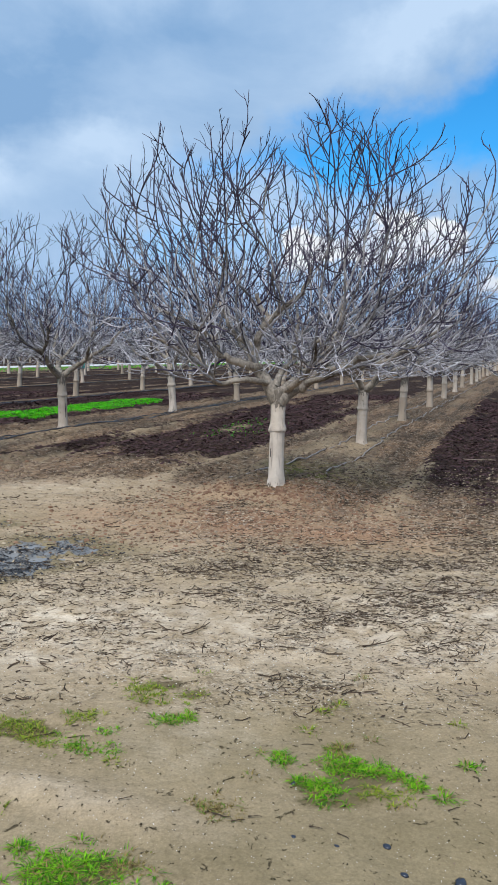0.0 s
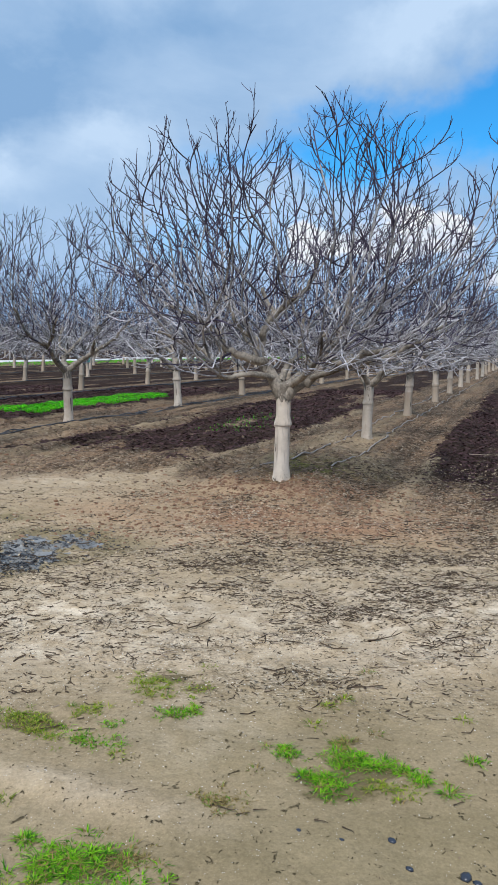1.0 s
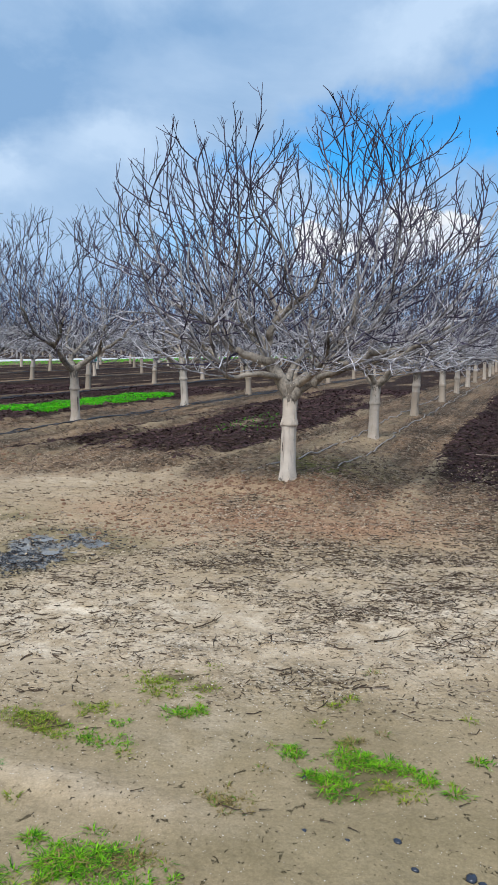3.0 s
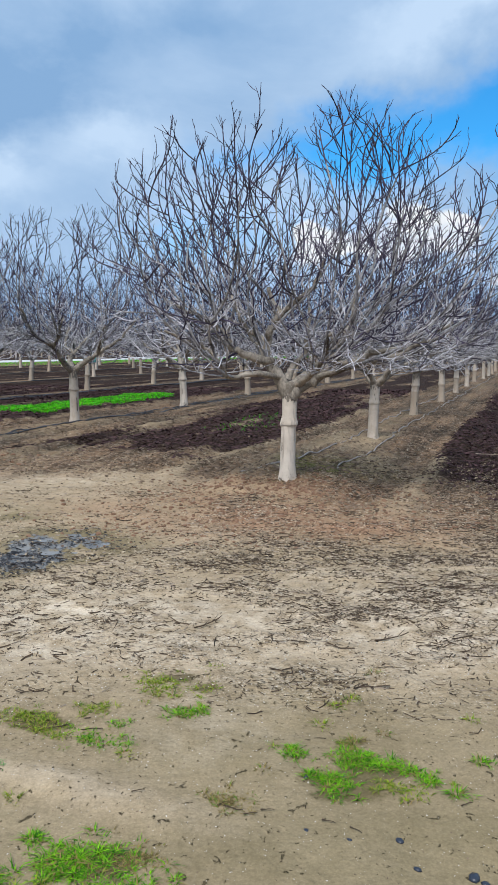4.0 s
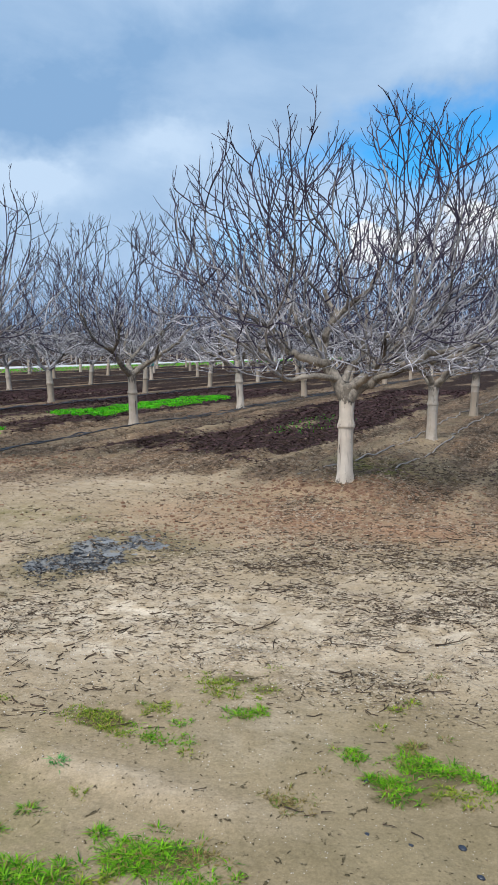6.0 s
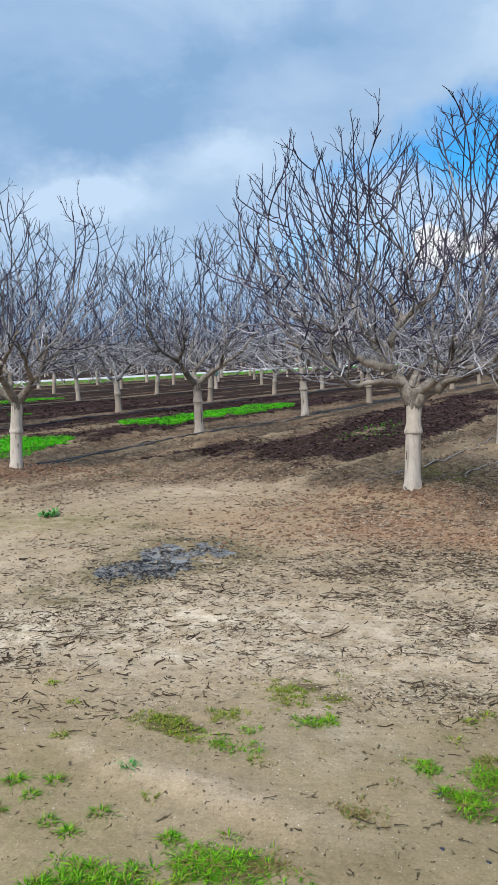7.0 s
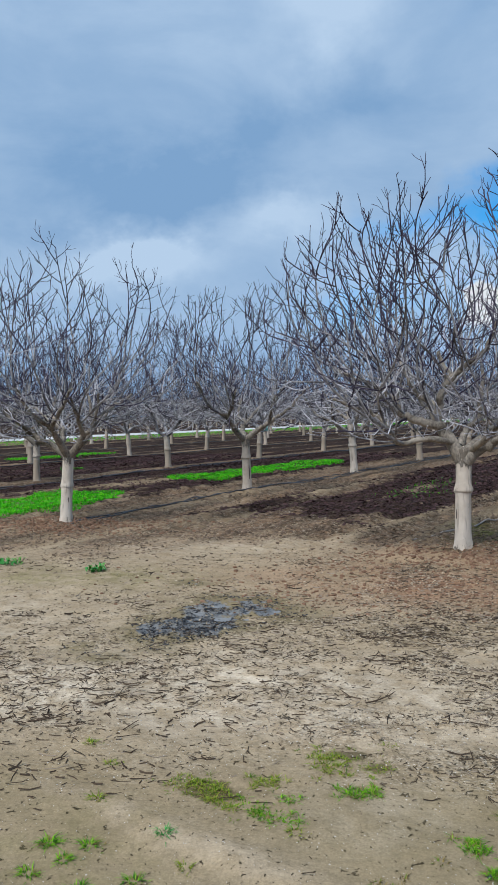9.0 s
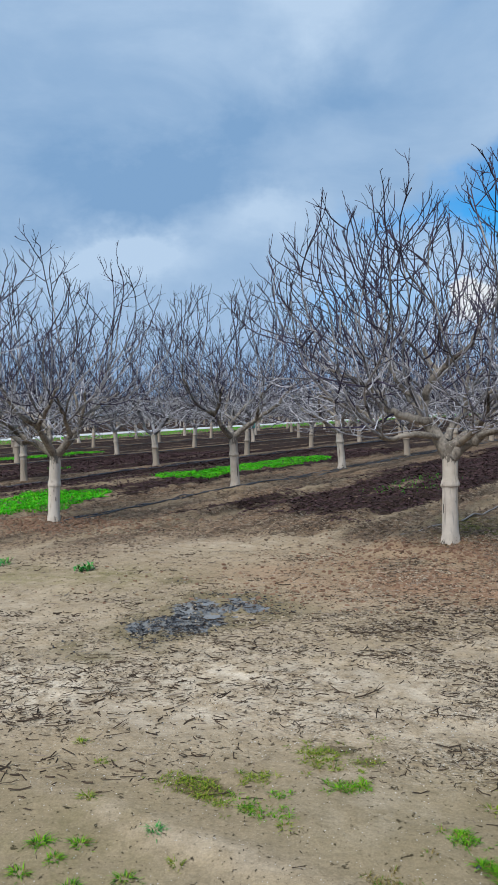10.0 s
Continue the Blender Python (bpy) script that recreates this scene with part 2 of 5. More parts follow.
    clay = g.mix(g.ramp(g.noise(slim, 26, 6, 0.75, 0.4), 0.52, 0.58), (0.17, 0.167, 0.16), (0.010, 0.010, 0.013))
    col = g.mix(soak, col, clay)
    gloss = g.ramp(soak, 0.0, 1.0, 0.92, 0.30)
    level = g.math("MULTIPLY_ADD", busy, 0.8, 0.12)
    h = g.math("MULTIPLY", level, g.math("MULTIPLY_ADD", g.noise(c, 34, 2, 0.5), 0.75, g.noise(c, 6.5, 3, 0.6)))
    h = g.math("MULTIPLY_ADD", g.math("MULTIPLY", ruts, tilled), 2.2, g.math("MULTIPLY_ADD", mat, 0.5, h))
    h = g.math("MULTIPLY_ADD", speck, 0.35, g.math("MULTIPLY_ADD", grit, 0.03, h))
    g.shade(col, gloss, g.bump(h, 1.0, 0.06), g.ramp(soak, 0.0, 1.0, 0.06, 0.5))
    return m


ROW_TURN = radians(19.84)
SOIL_A, SOIL_B = (0.355, 0.273, 0.176), (0.275, 0.207, 0.126)
SOIL_PALE, SOIL_RED, SOIL_DARK = (0.545, 0.455, 0.345), (0.30, 0.168, 0.098), (0.10, 0.066, 0.044)
MAT_SOIL = make_soil()
MAT_TRUNK = make_trunk_paint("fresh_whitewash_on_bark", (0.70, 0.61, 0.51), (0.56, 0.475, 0.385), 0.1, 0.0)
MAT_TRUNK_WORN = make_trunk_paint("worn_whitewash_on_bark", (0.62, 0.545, 0.46), (0.46, 0.39, 0.315), 0.55, 0.7)
MAT_LIMB = make_bark("grey_limb_bark", (0.034, 0.028, 0.029), (0.43, 0.41, 0.405), (0.12, 0.108, 0.085))
MAT_SCAFFOLD = make_bark("brown_grey_scaffold_bark", (0.045, 0.034, 0.024), (0.40, 0.345, 0.28), (0.085, 0.07, 0.045))
# high shoots darkened as against the sky, low old twigs lightened as if lit
MAT_TWIG = make_bark("purple_brown_twig_bark", (0.010, 0.006, 0.014), (0.060, 0.046, 0.086), (0.17, 0.15, 0.20))
MAT_OLD_TWIG_LIT = make_bark("lit_grey_old_twig_bark", (0.030, 0.026, 0.032), (0.70, 0.68, 0.72), (0.20, 0.18, 0.185))
MAT_WET_FILM, film_nodes = material("wet_clay_film")
film_nodes.shade(film_nodes.mix(film_nodes.noise(film_nodes.coord(), 7.0), (0.16, 0.16, 0.157), (0.28, 0.275, 0.265)), 0.2,
                  film_nodes.bump(film_nodes.noise(film_nodes.coord(), 30.0), 0.35, 0.01), 0.5)
FILM_LEVEL = -0.026
MAT_SCAR = make_bark("dark_wound_wood", (0.03, 0.022, 0.018), (0.10, 0.07, 0.05), (0.05, 0.04, 0.03))
MAT_CHAR = make_plain("black_wet_crumb", (0.004, 0.004, 0.005), (0.035, 0.033, 0.035), 20, 0.5, 0.4)
MAT_STONE = make_plain("wet_dark_stone", (0.010, 0.013, 0.022), (0.035, 0.042, 0.06), 40, 0.35, 0.5, 0.003)
MAT_HOSE = make_plain("black_poly_hose", (0.020, 0.021, 0.026), (0.06, 0.062, 0.07), 6, 0.45, 0.4)
MAT_HOSE_DUST = make_plain("dusty_grey_hose", (0.15, 0.13, 0.12), (0.44, 0.39, 0.35), 8, 0.95, 0.1)
MAT_STICK = make_plain("weathered_stick", (0.008, 0.005, 0.004), (0.105, 0.073, 0.048), 20, 0.85, 0.2, 0.004)
MAT_STICK_PALE = make_plain("bleached_stick", (0.14, 0.105, 0.078), (0.38, 0.31, 0.24), 20, 0.85, 0.2, 0.004)
MAT_LITTER = make_plain("rotten_leaf_litter", (0.002, 0.001, 0.002), (0.115, 0.066, 0.066), 12, 0.9, 0.1)
MAT_CLOD = make_plain("soil_clod", (0.15, 0.11, 0.075), (0.40, 0.32, 0.225), 25, 0.95, 0.1, 0.006)
MAT_CLOD_PALE = make_plain("pale_crust", (0.34, 0.27, 0.185), (0.50, 0.415, 0.30), 25, 0.95, 0.1, 0.006)
MAT_CLOD_DARK = make_plain("tilled_clod", (0.06, 0.042, 0.03), (0.26, 0.19, 0.135), 25, 0.95, 0.1, 0.006)
MAT_CLOD_RED = make_plain("reddish_clod", (0.10, 0.055, 0.035), (0.28, 0.17, 0.11), 25, 0.95, 0.1, 0.006)
MAT_GRIT = make_plain("pale_grit", (0.35, 0.31, 0.26), (0.62, 0.58, 0.52), 40, 0.9, 0.2)
MAT_GRASS = make_leafy("spring_grass", (0.014, 0.095, 0.002), (0.23, 0.50, 0.010), (0.20, 0.145, 0.05))
MAT_COVER = make_leafy("cover_grass", (0.025, 0.28, 0.001), (0.090, 0.66, 0.002), (0.18, 0.52, 0.01))
MAT_GRASS_DULL = make_leafy("sparse_grass", (0.045, 0.105, 0.006), (0.31, 0.37, 0.025), (0.22, 0.155, 0.06))
MAT_GRASS_DEAD = make_leafy("dead_grass", (0.10, 0.075, 0.025), (0.30, 0.22, 0.08), (0.10, 0.17, 0.02))
MAT_WEED = make_leafy("weed_leaf", (0.035, 0.20, 0.04), (0.09, 0.36, 0.08), (0.13, 0.24, 0.06))
MAT_ROAD = make_plain("pale_gravel", (0.42, 0.42, 0.42), (0.58, 0.58, 0.58), 1.2, 0.9, 0.2, 0.02)
MAT_WRAP = make_plain("teal_wrap", (0.10, 0.42, 0.36), (0.20, 0.55, 0.48), 9, 0.6)

# ---- plan: rows of the orchard run along v, u counts across them ----
ALONG = (math.sin(ROW_TURN), math.cos(ROW_TURN))
ACROSS = (-math.cos(ROW_TURN), math.sin(ROW_TURN))
SPACING = 5.17
ROWS = {"a": (2.62, 8.42), "b": (8.84, 8.20), "c": (14.98, 7.84), "d": (21.13, 7.66), "e": (27.28, 7.5), "f": (33.4, 7.4)}


def plan(u, v):
    return ACROSS[0] * u + ALONG[0] * v, ACROSS[1] * u + ALONG[1] * v


def fade(x, a, b):
    t = np.clip((x - a) / (b - a), 0, 1)
    return t * t * (3 - 2 * t)


def lattice(ix, iy, seed):
    h = (ix.astype(np.int64) * 374761393 + iy.astype(np.int64) * 668265263 + seed * 974634777) & 0x7FFFFFFF
    h = ((h ^ (h >> 13)) * 1274126177) & 0x7FFFFFFF
    return ((h ^ (h >> 16)) & 0xFFFF) / 65535.0


def rough(x, y, size, seed, octaves=4, gain=0.5):
    """Fractal value noise, about -1 to 1."""
    x, y = np.asarray(x, float) / size, np.asarray(y, float) / size
    out, amp, norm = np.zeros(np.broadcast(x, y).shape), 1.0, 0.0
    for k in range(octaves):
        ix, iy = np.floor(x), np.floor(y)
        fx, fy = x - ix, y - iy
        fx, fy = fx * fx * (3 - 2 * fx), fy * fy * (3 - 2 * fy)
        a, b = lattice(ix, iy, seed + k), lattice(ix + 1, iy, seed + k)
        c, d = lattice(ix, iy + 1, seed + k), lattice(ix + 1, iy + 1, seed + k)
        out += amp * (2 * (a + (b - a) * fx + (c - a) * fy + (a - b - c + d) * fx * fy) - 1)
        norm, amp = norm + amp, amp * gain
        x, y = x * 2.03 + 17.1, y * 2.03 - 9.7
    return out / norm


def blot(x, y, cx, cy, rx, ry, turn=0.0):
    c, s = math.cos(radians(turn)), math.sin(radians(turn))
    p, q = ((x - cx) * c + (y - cy) * s) / rx, (-(x - cx) * s + (y - cy) * c) / ry
    return np.exp(-(p * p + q * q))


def row_shape(u, v):
    """Distance to the nearest row, and how far the spot is inside the orchard (0 on the headland)."""
    near = np.abs(((u - 2.62 + 3.08) % 6.16) - 3.08)
    return near, fade(v, 6.6, 9.0) * (1 - fade(u, 36.0, 38.5))


def height(x, y):
    x, y = np.asarray(x, float), np.asarray(y, float)
    u, v = x * ACROSS[0] + y * ACROSS[1], x * ALONG[0] + y * ALONG[1]
    near, inside = row_shape(u, v)
    dist = np.hypot(x, y)
    close = 1 - fade(dist, 14, 40)
    far = 1 - fade(dist, 120, 200)
    basin = blot(x, y, -1.65, 5.8, 1.4, 1.0)
    z = 0.028 * rough(x, y, 1.7, 3, 3) * far * (1 - basin)
    z = z + 0.02 * rough(x, y, 0.42, 11, 3) * close * (0.55 + 0.45 * rough(x, y, 2.3, 5, 2))
    z = z + 0.010 * rough(x, y, 0.11, 23, 2) * close
    wob = near + 0.12 * rough(x, y, 1.1, 31, 2)
    z = z + inside * close * (0.045 * rough(x, y, 0.24, 47, 3) + 0.06 * rough(u, v * 0.08, 0.34, 49, 2))
    z = z + inside * (0.02 * np.exp(-(wob / 0.8) ** 2) - 0.055 * np.exp(-((wob - 1.15) / 0.22) ** 2)
                      + 0.03 * np.exp(-((wob - 1.5) / 0.16) ** 2) - 0.04 * np.exp(-((wob - 1.85) / 0.2) ** 2))
    for cx, cy, tall, wide in ((0.45, 8.60, 0.045, 0.75), (-5.54, 10.5, 0.02, 0.8)):
        b = blot(x, y, cx, cy, wide * 1.5, wide)
        z = z + b * (tall + 0.085 * rough(x, y, 0.2, 41, 3))
    # low smooth ridge left by a tyre on the headland, and the wet hollows
    z = z + 0.03 * blot(x, y, -0.75, 2.55, 0.75, 0.09, -21)
    wet = blot(x, y, -1.6, 5.9, 0.5, 0.36, 10) + 0.8 * blot(x, y, -1.9, 5.2, 0.4, 0.3, 20)
    z = z + wet * (0.05 * rough(x, y, 0.17, 45, 3) + 0.05 * rough(x, y, 0.085, 46, 2) - 0.016) - 0.02 * blot(x, y, 1.0, 1.9, 0.5, 0.3)
    z = z - 0.10 * np.exp(-((u - 38.2) / 0.5) ** 2) * far * (v > -50)
    return z


def ground_z(x, y):
    return float(height(np.array([x]), np.array([y]))[0])


def link(name, verts, faces, mats, parent=None, label="", face_mats=None, smooth=True):
    me = bpy.data.meshes.new(name)
    me.from_pydata(verts, [], faces)
    for m in mats if isinstance(mats, (list, tuple)) else [mats]:
        me.materials.append(m)
    if face_mats is not None:
        me.polygons.foreach_set("material_index", face_mats)
    me.polygons.foreach_set("use_smooth", [smooth] * len(me.polygons))
    me.update()
    ob = new(name, me)
    if parent is not None:
        ob.parent = parent
    if label:
        ob["label"] = label
    return ob


# ---- the ground: one sheet to the horizon ----


def steps(*spans):
    """Grid lines: (from, to, spacing) spans one after another."""
    out = []
    for a, b, s in spans:
        out.append(np.arange(a, b - s * 0.3, s))
    out.append(np.array([spans[-1][1]]))
    return np.concatenate(out)


def make_ground():
    far = np.geomspace(60, 3000, 26)
    xs = np.concatenate([-far[::-1], steps((-58, -30, 1.5), (-30, -12, 0.5), (-12, -6.5, 0.14), (-6.5, 4.6, 0.047), (4.6, 10, 0.14), (10, 26, 0.35), (26, 58, 1.5)), far])
    ys = np.concatenate([-far[::-1], steps((-58, -6, 2.5), (-6, 1.5, 0.3), (1.5, 9.6, 0.044), (9.6, 16, 0.07), (16, 34, 0.2), (34, 58, 0.8)), np.geomspace(60, 180, 40), np.geomspace(190, 3000, 20)])
    gx, gy = np.meshgrid(xs, ys)
    x, y = gx.ravel(), gy.ravel()
    z = height(x, y)
    nx, ny = len(xs), len(ys)
    i = (np.arange(ny - 1)[:, None] * nx + np.arange(nx - 1)[None, :]).ravel()
    quads = np.stack([i, i + 1, i + 1 + nx, i + nx], 1)
    me = bpy.data.meshes.new("ground")
    me.vertices.add(len(x))
    me.vertices.foreach_set("co", np.stack([x, y, z], 1).ravel())
    me.loops.add(quads.size)
    me.loops.foreach_set("vertex_index", quads.ravel())
    me.polygons.add(len(quads))
    me.polygons.foreach_set("loop_start", np.arange(0, quads.size, 4))
    me.polygons.foreach_set("use_smooth", np.ones(len(quads), bool))
    me.update(calc_edges=True)
    me.materials.append(MAT_SOIL)
    for name, field in (("mulch", mulch_at(x, y)), ("wet", wet_at(x, y)), ("pale", pale_at(x, y)), ("red", red_at(x, y)), ("algae", algae_at(x, y)), ("trash", trash_at(x, y)), ("tilled", tilled_at(x, y)), ("alley", alley_at(x, y)), ("thatch_shade", thatch_shade_at(x, y))):
        a = me.attributes.new(name, "FLOAT", "POINT")
        a.data.foreach_set("value", np.clip(field, 0, 1).astype(np.float32))
    ob = new("ground", me)
    tagged(ob, "bare tan orchard soil with dark leaf litter between tree rows", "ground", kind="structure")
    return ob


def mulch_at(x, y):
    """Leaf litter lies along the middle of each alley, frayed at the edges and thin on the headland."""
    u, v = x * ACROSS[0] + y * ACROSS[1], x * ALONG[0] + y * ALONG[1]
    near, inside = row_shape(u, v)
    w = 0.22 * rough(x, y, 1.3, 51, 4) + 0.16 * rough(x, y, 0.4, 57, 3)
    gone = (u - 2.62) % 6.16 + w
    top = np.where(u < 2.6, 4.75, 5.05)
    band = fade(gone, 1.0, 1.9) * (1 - fade(gone, top - 0.2, top + 0.15))
    start = fade(v + 1.3 * rough(x, y, 1.6, 61, 3) + np.where(u < 2.6, 1.2, 0.0) + 0.35 * (u - 5.2) * (u > 2.6) * (u < 9), 8.8, 12.0)
    patch = 0.78 + 1.0 * rough(u, v * 0.25, 0.9, 67, 4) + 0.35 * rough(x, y, 0.35, 69, 3)
    m = band * start * (1 - fade(u, 36.3, 37.2)) * np.clip(patch, 0, 1)
    m = np.maximum(m, 0.84 * alley_at(x, y) * np.maximum(fade(near, 0.2, 0.8), fade(u, 49, 51)))
    m = m + 0.55 * blot(x, y, 2.5, 7.2, 0.5, 1.7, -20) * np.clip(0.4 + 1.5 * rough(x, y, 0.5, 79, 4), 0, 1)
    return m + 0.5 * np.clip(rough(x, y, 0.9, 77, 5) - 0.12, 0, 1) * fade(y, 3.5, 6.5)


def alley_at(x, y):
    """The farther alleys and the ground beyond the road, where litter lies in thin streaks."""
    u, v = x * ACROSS[0] + y * ACROSS[1], x * ALONG[0] + y * ALONG[1]
    return np.maximum(fade(u, 11.5, 13.5) * row_shape(u, v)[1], fade(u, 50, 52) * fade(y, 0, 5))


def trash_at(x, y):
    """Fine woody trash trodden into the soil: thick where sticks lie, thin on the swept and damp ground."""
    n = rough(x * 0.8, y * 1.3, 0.9, 151, 4) + 0.7 * rough(x * 0.8, y * 1.3, 0.3, 153, 3)
    clear = blot(x, y, -2.4, 8.8, 2.0, 0.7, 10) + blot(x, y, -3.8, 6.7, 1.6, 0.5) + blot(x, y, -0.7, 2.5, 0.9, 0.2, -21)
    return fade(y, 2.4, 4.0) * np.clip(0.5 - 0.36 * fade(y, 5.2, 6.6) + 1.1 * n, 0.05, 1) * np.clip(1 - clear - 0.3 * blot(x, y, -1.9, 4.2, 1.1, 0.7), 0.1, 1) * (0.5 + 0.5 * fade(x, -1.0, 0.5)) * (1 - 0.4 * blot(x, y, 0.2, 6.4, 1.3, 0.7))


def tilled_at(x, y):
    """Moister brown soil inside the orchard, in streaks along the rows."""
    u, v = x * ACROSS[0] + y * ACROSS[1], x * ALONG[0] + y * ALONG[1]
    near, inside = row_shape(u, v)
    return fade(v + 1.5 * rough(x, y, 1.5, 171, 3) + 1.0 * (1 - fade(u, 1.6, 3.0)) + 1.9 * fade(u, 4.8, 6.5), 7.0, 9.2) * np.clip(0.78 + 0.3 * fade(v, 14, 24) + 0.9 * rough(u * 1.0, v * 0.12, 0.4, 173, 4) - 0.55 * (1 - fade(v, 14, 24)) * np.exp(-((near + 0.1 * rough(x, y, 1.1, 31, 2) - 1.5) / 0.15) ** 2), 0.15, 1)


def wet_at(x, y):
    w = 0.95 * blot(x, y, -1.6, 5.9, 0.55, 0.42, 10) + 0.9 * blot(x, y, -1.83, 5.3, 0.3, 0.3, 20) + 0.6 * blot(x, y, -2.15, 6.85, 0.22, 0.14)
    w = w * (0.95 + 1.3 * rough(x, y, 0.26, 81, 4))
    w = w + 0.4 * blot(x, y, -2.1, 4.7, 0.5, 0.25) * (0.6 + rough(x, y, 0.3, 83, 3))
    # the wide blot at (0.4, 3.0) only darkens the soil
    near = 0.16 * blot(x, y, 0.92, 1.95, 0.45, 0.2) + 0.2 * blot(x, y, 0.75, 2.15, 0.9, 0.22) + 0.14 * blot(x, y, 0.4, 3.0, 1.4, 0.6)
    near = near + 0.12 * blot(x, y, 0.42, 2.58, 0.14, 0.06)
    near = near + 0.14 * (1 - fade(y + 0.5 * rough(x, y, 0.9, 85, 3), 2.4, 3.7)) * (1 - 0.8 * blot(x, y, -0.8, 2.56, 0.9, 0.12, -21))
    w = w + np.minimum(near, 0.3)
    return w


def pale_at(x, y):
    n = rough(x, y, 1.2, 91, 4)
    p = fade(y + 0.9 * n, 2.9, 3.7) * (1 - fade(y + 1.4 * n, 4.6, 6.4))
    p = p * (0.6 + 0.9 * rough(x * 0.6, y * 1.6, 0.9, 93, 4))
    p = p + 0.75 * blot(x, y, -2.2, 9.0, 2.0, 0.75, 10) * (0.8 + 0.6 * n)
    p = p + 0.38 * blot(x, y, -0.8, 2.56, 0.8, 0.07, -21) * (0.8 + 0.6 * n)
    return p + 0.2 * blot(x, y, -3.0, 6.3, 2.0, 2.0)


def red_at(x, y):
    n = rough(x, y, 0.8, 97, 4)
    return 1.25 * (blot(x, y, 0.2, 7.0, 1.7, 0.75, -12) + 0.8 * blot(x, y, 0.5, 8.6, 1.1, 0.7) + 0.5 * blot(x, y, -5.6, 10.2, 1.6, 0.6)) * (0.75 + 0.9 * n)


def thatch_shade_at(x, y):
    """Dark rotting thatch under the grass patches, with the shade between the blades painted in."""
    t = 0 * x
    for cx, cy, rx, ry in ((-0.36, 3.42, 0.16, 0.07), (-0.17, 3.31, 0.08, 0.05), (-0.85, 2.98, 0.26, 0.08), (-0.23, 3.09, 0.13, 0.04), (0.40, 2.60, 0.2, 0.12),
                           (0.62, 2.6, 0.16, 0.06), (0.5, 2.46, 0.2, 0.04), (-0.5, 2.08, 0.13, 0.08), (-0.86, 1.94, 0.16, 0.06), (-0.32, 2.06, 0.11, 0.09)):
        t = t + blot(x, y, cx, cy, rx, ry)
    return t * (0.9 + 1.0 * rough(x, y, 0.12, 191, 3))


def algae_at(x, y):
    return (1.3 * blot(x, y, 1.0, 10.2, 0.75, 1.0) + 0.6 * blot(x, y, -3.6, 6.9, 1.2, 0.5) + 0.5 * blot(x, y, -1.6, 2.3, 1.2, 0.5)) * (0.6 + rough(x, y, 0.5, 99, 4))


make_ground()


# ---- trees ----


class Tubes:
    """Collects tapered tubes as one mesh."""

    def __init__(self):
        self.verts, self.faces, self.mats = [], [], []

    def add(self, pts, radii, sides, mat=0, cap=True, young=None):
        first = len(self.verts)
        side = None
        n = len(pts)
        for i, p in enumerate(pts):
            ahead = (pts[min(i + 1, n - 1)] - pts[max(i - 1, 0)]).normalized()
            if side is None:
                side = ahead.orthogonal().normalized()
            side = (side - ahead * side.dot(ahead))
            side = side.normalized() if side.length > 1e-6 else ahead.orthogonal().normalized()
            up = ahead.cross(side)
            for k in range(sides):
                a = 2 * math.pi * k / sides
                self.verts.append(p + (side * math.cos(a) + up * math.sin(a)) * radii[i])
        for i in range(n - 1):
            for k in range(sides):
                a, b = first + i * sides + k, first + i * sides + (k + 1) % sides
                self.faces.append((a, b, b + sides, a + sides))
                self.mats.append(mat if young is None or pts[i].z < young else 1)
        if cap:
            self.faces.append(tuple(first + (n - 1) * sides + k for k in range(sides)))
            self.mats.append(mat)

    def object(self, name, mats, parent=None, label=""):
        return link(name, self.verts, self.faces, mats, parent, label, self.mats)


def sway(rng, start, way, length, count, wander, up, droop=0.0):
    """A crooked line that turns slowly towards the light."""
    pts, p, d = [start.copy()], start.copy(), way.normalized()
    step = length / count
    for i in range(count):
        kick = Vector((rng.gauss(0, 1), rng.gauss(0, 1), rng.gauss(0, 0.8))) * wander
        d = d + kick + Vector((0, 0, up - droop * (i / count)))
        if p.z < 1.42 and d.z < 0 and p.z > 0.5:
            d.z *= -0.4
        d = d.normalized()
        p = p + d * step
        pts.append(p.copy())
    return pts


def spline(points, per=6):
    """Catmull-Rom through a few bends."""
    ps = [2 * points[0] - points[1], *points, 2 * points[-1] - points[-2]]
    out = []
    for i in range(1, len(ps) - 2):
        a, b, c, d = ps[i - 1:i + 3]
        for k in range(per):
            t = k / per
            out.append(0.5 * (2 * b + (c - a) * t + (2 * a - 5 * b + 4 * c - d) * t * t + (3 * b - a - 3 * c + d) * t ** 3))
    out.append(ps[-2])
    return out


def along(pts, t):
    f = t * (len(pts) - 1)
    i = min(int(f), len(pts) - 2)
    return pts[i].lerp(pts[i + 1], f - i), (pts[i + 1] - pts[i]).normalized()


def off_axis(rng, way, angle, lift):
    """A direction that leaves way at an angle, on a random side, lifted towards the sky."""
    side = way.orthogonal().normalized()
    side.rotate(Matrix.Rotation(rng.uniform(0, 2 * math.pi), 3, way))
    d = way * math.cos(angle) + side * math.sin(angle)
    return (d + Vector((0, 0, lift))).normalized()


class Dome:
    """The outline of a crown: how high branches may reach, and where wood already stands."""

    def __init__(self, peak, off, wide):
        self.peak, self.off, self.wide = peak, off, wide
        self.spots, self.count = np.zeros((9000, 3)), 0

    def top(self, x, y):
        q = ((x - self.off) ** 2 + (y * 1.08) ** 2) / self.wide ** 2
        return self.peak - 0.52 * q - 0.66 * q * q

    def keep(self, p):
        if self.count < len(self.spots):
            self.spots[self.count] = p
            self.count += 1

    def room(self, p):
        d = self.spots[:self.count] - np.array(p)
        return float((d * d).sum(1).min()) if self.count else 1.0


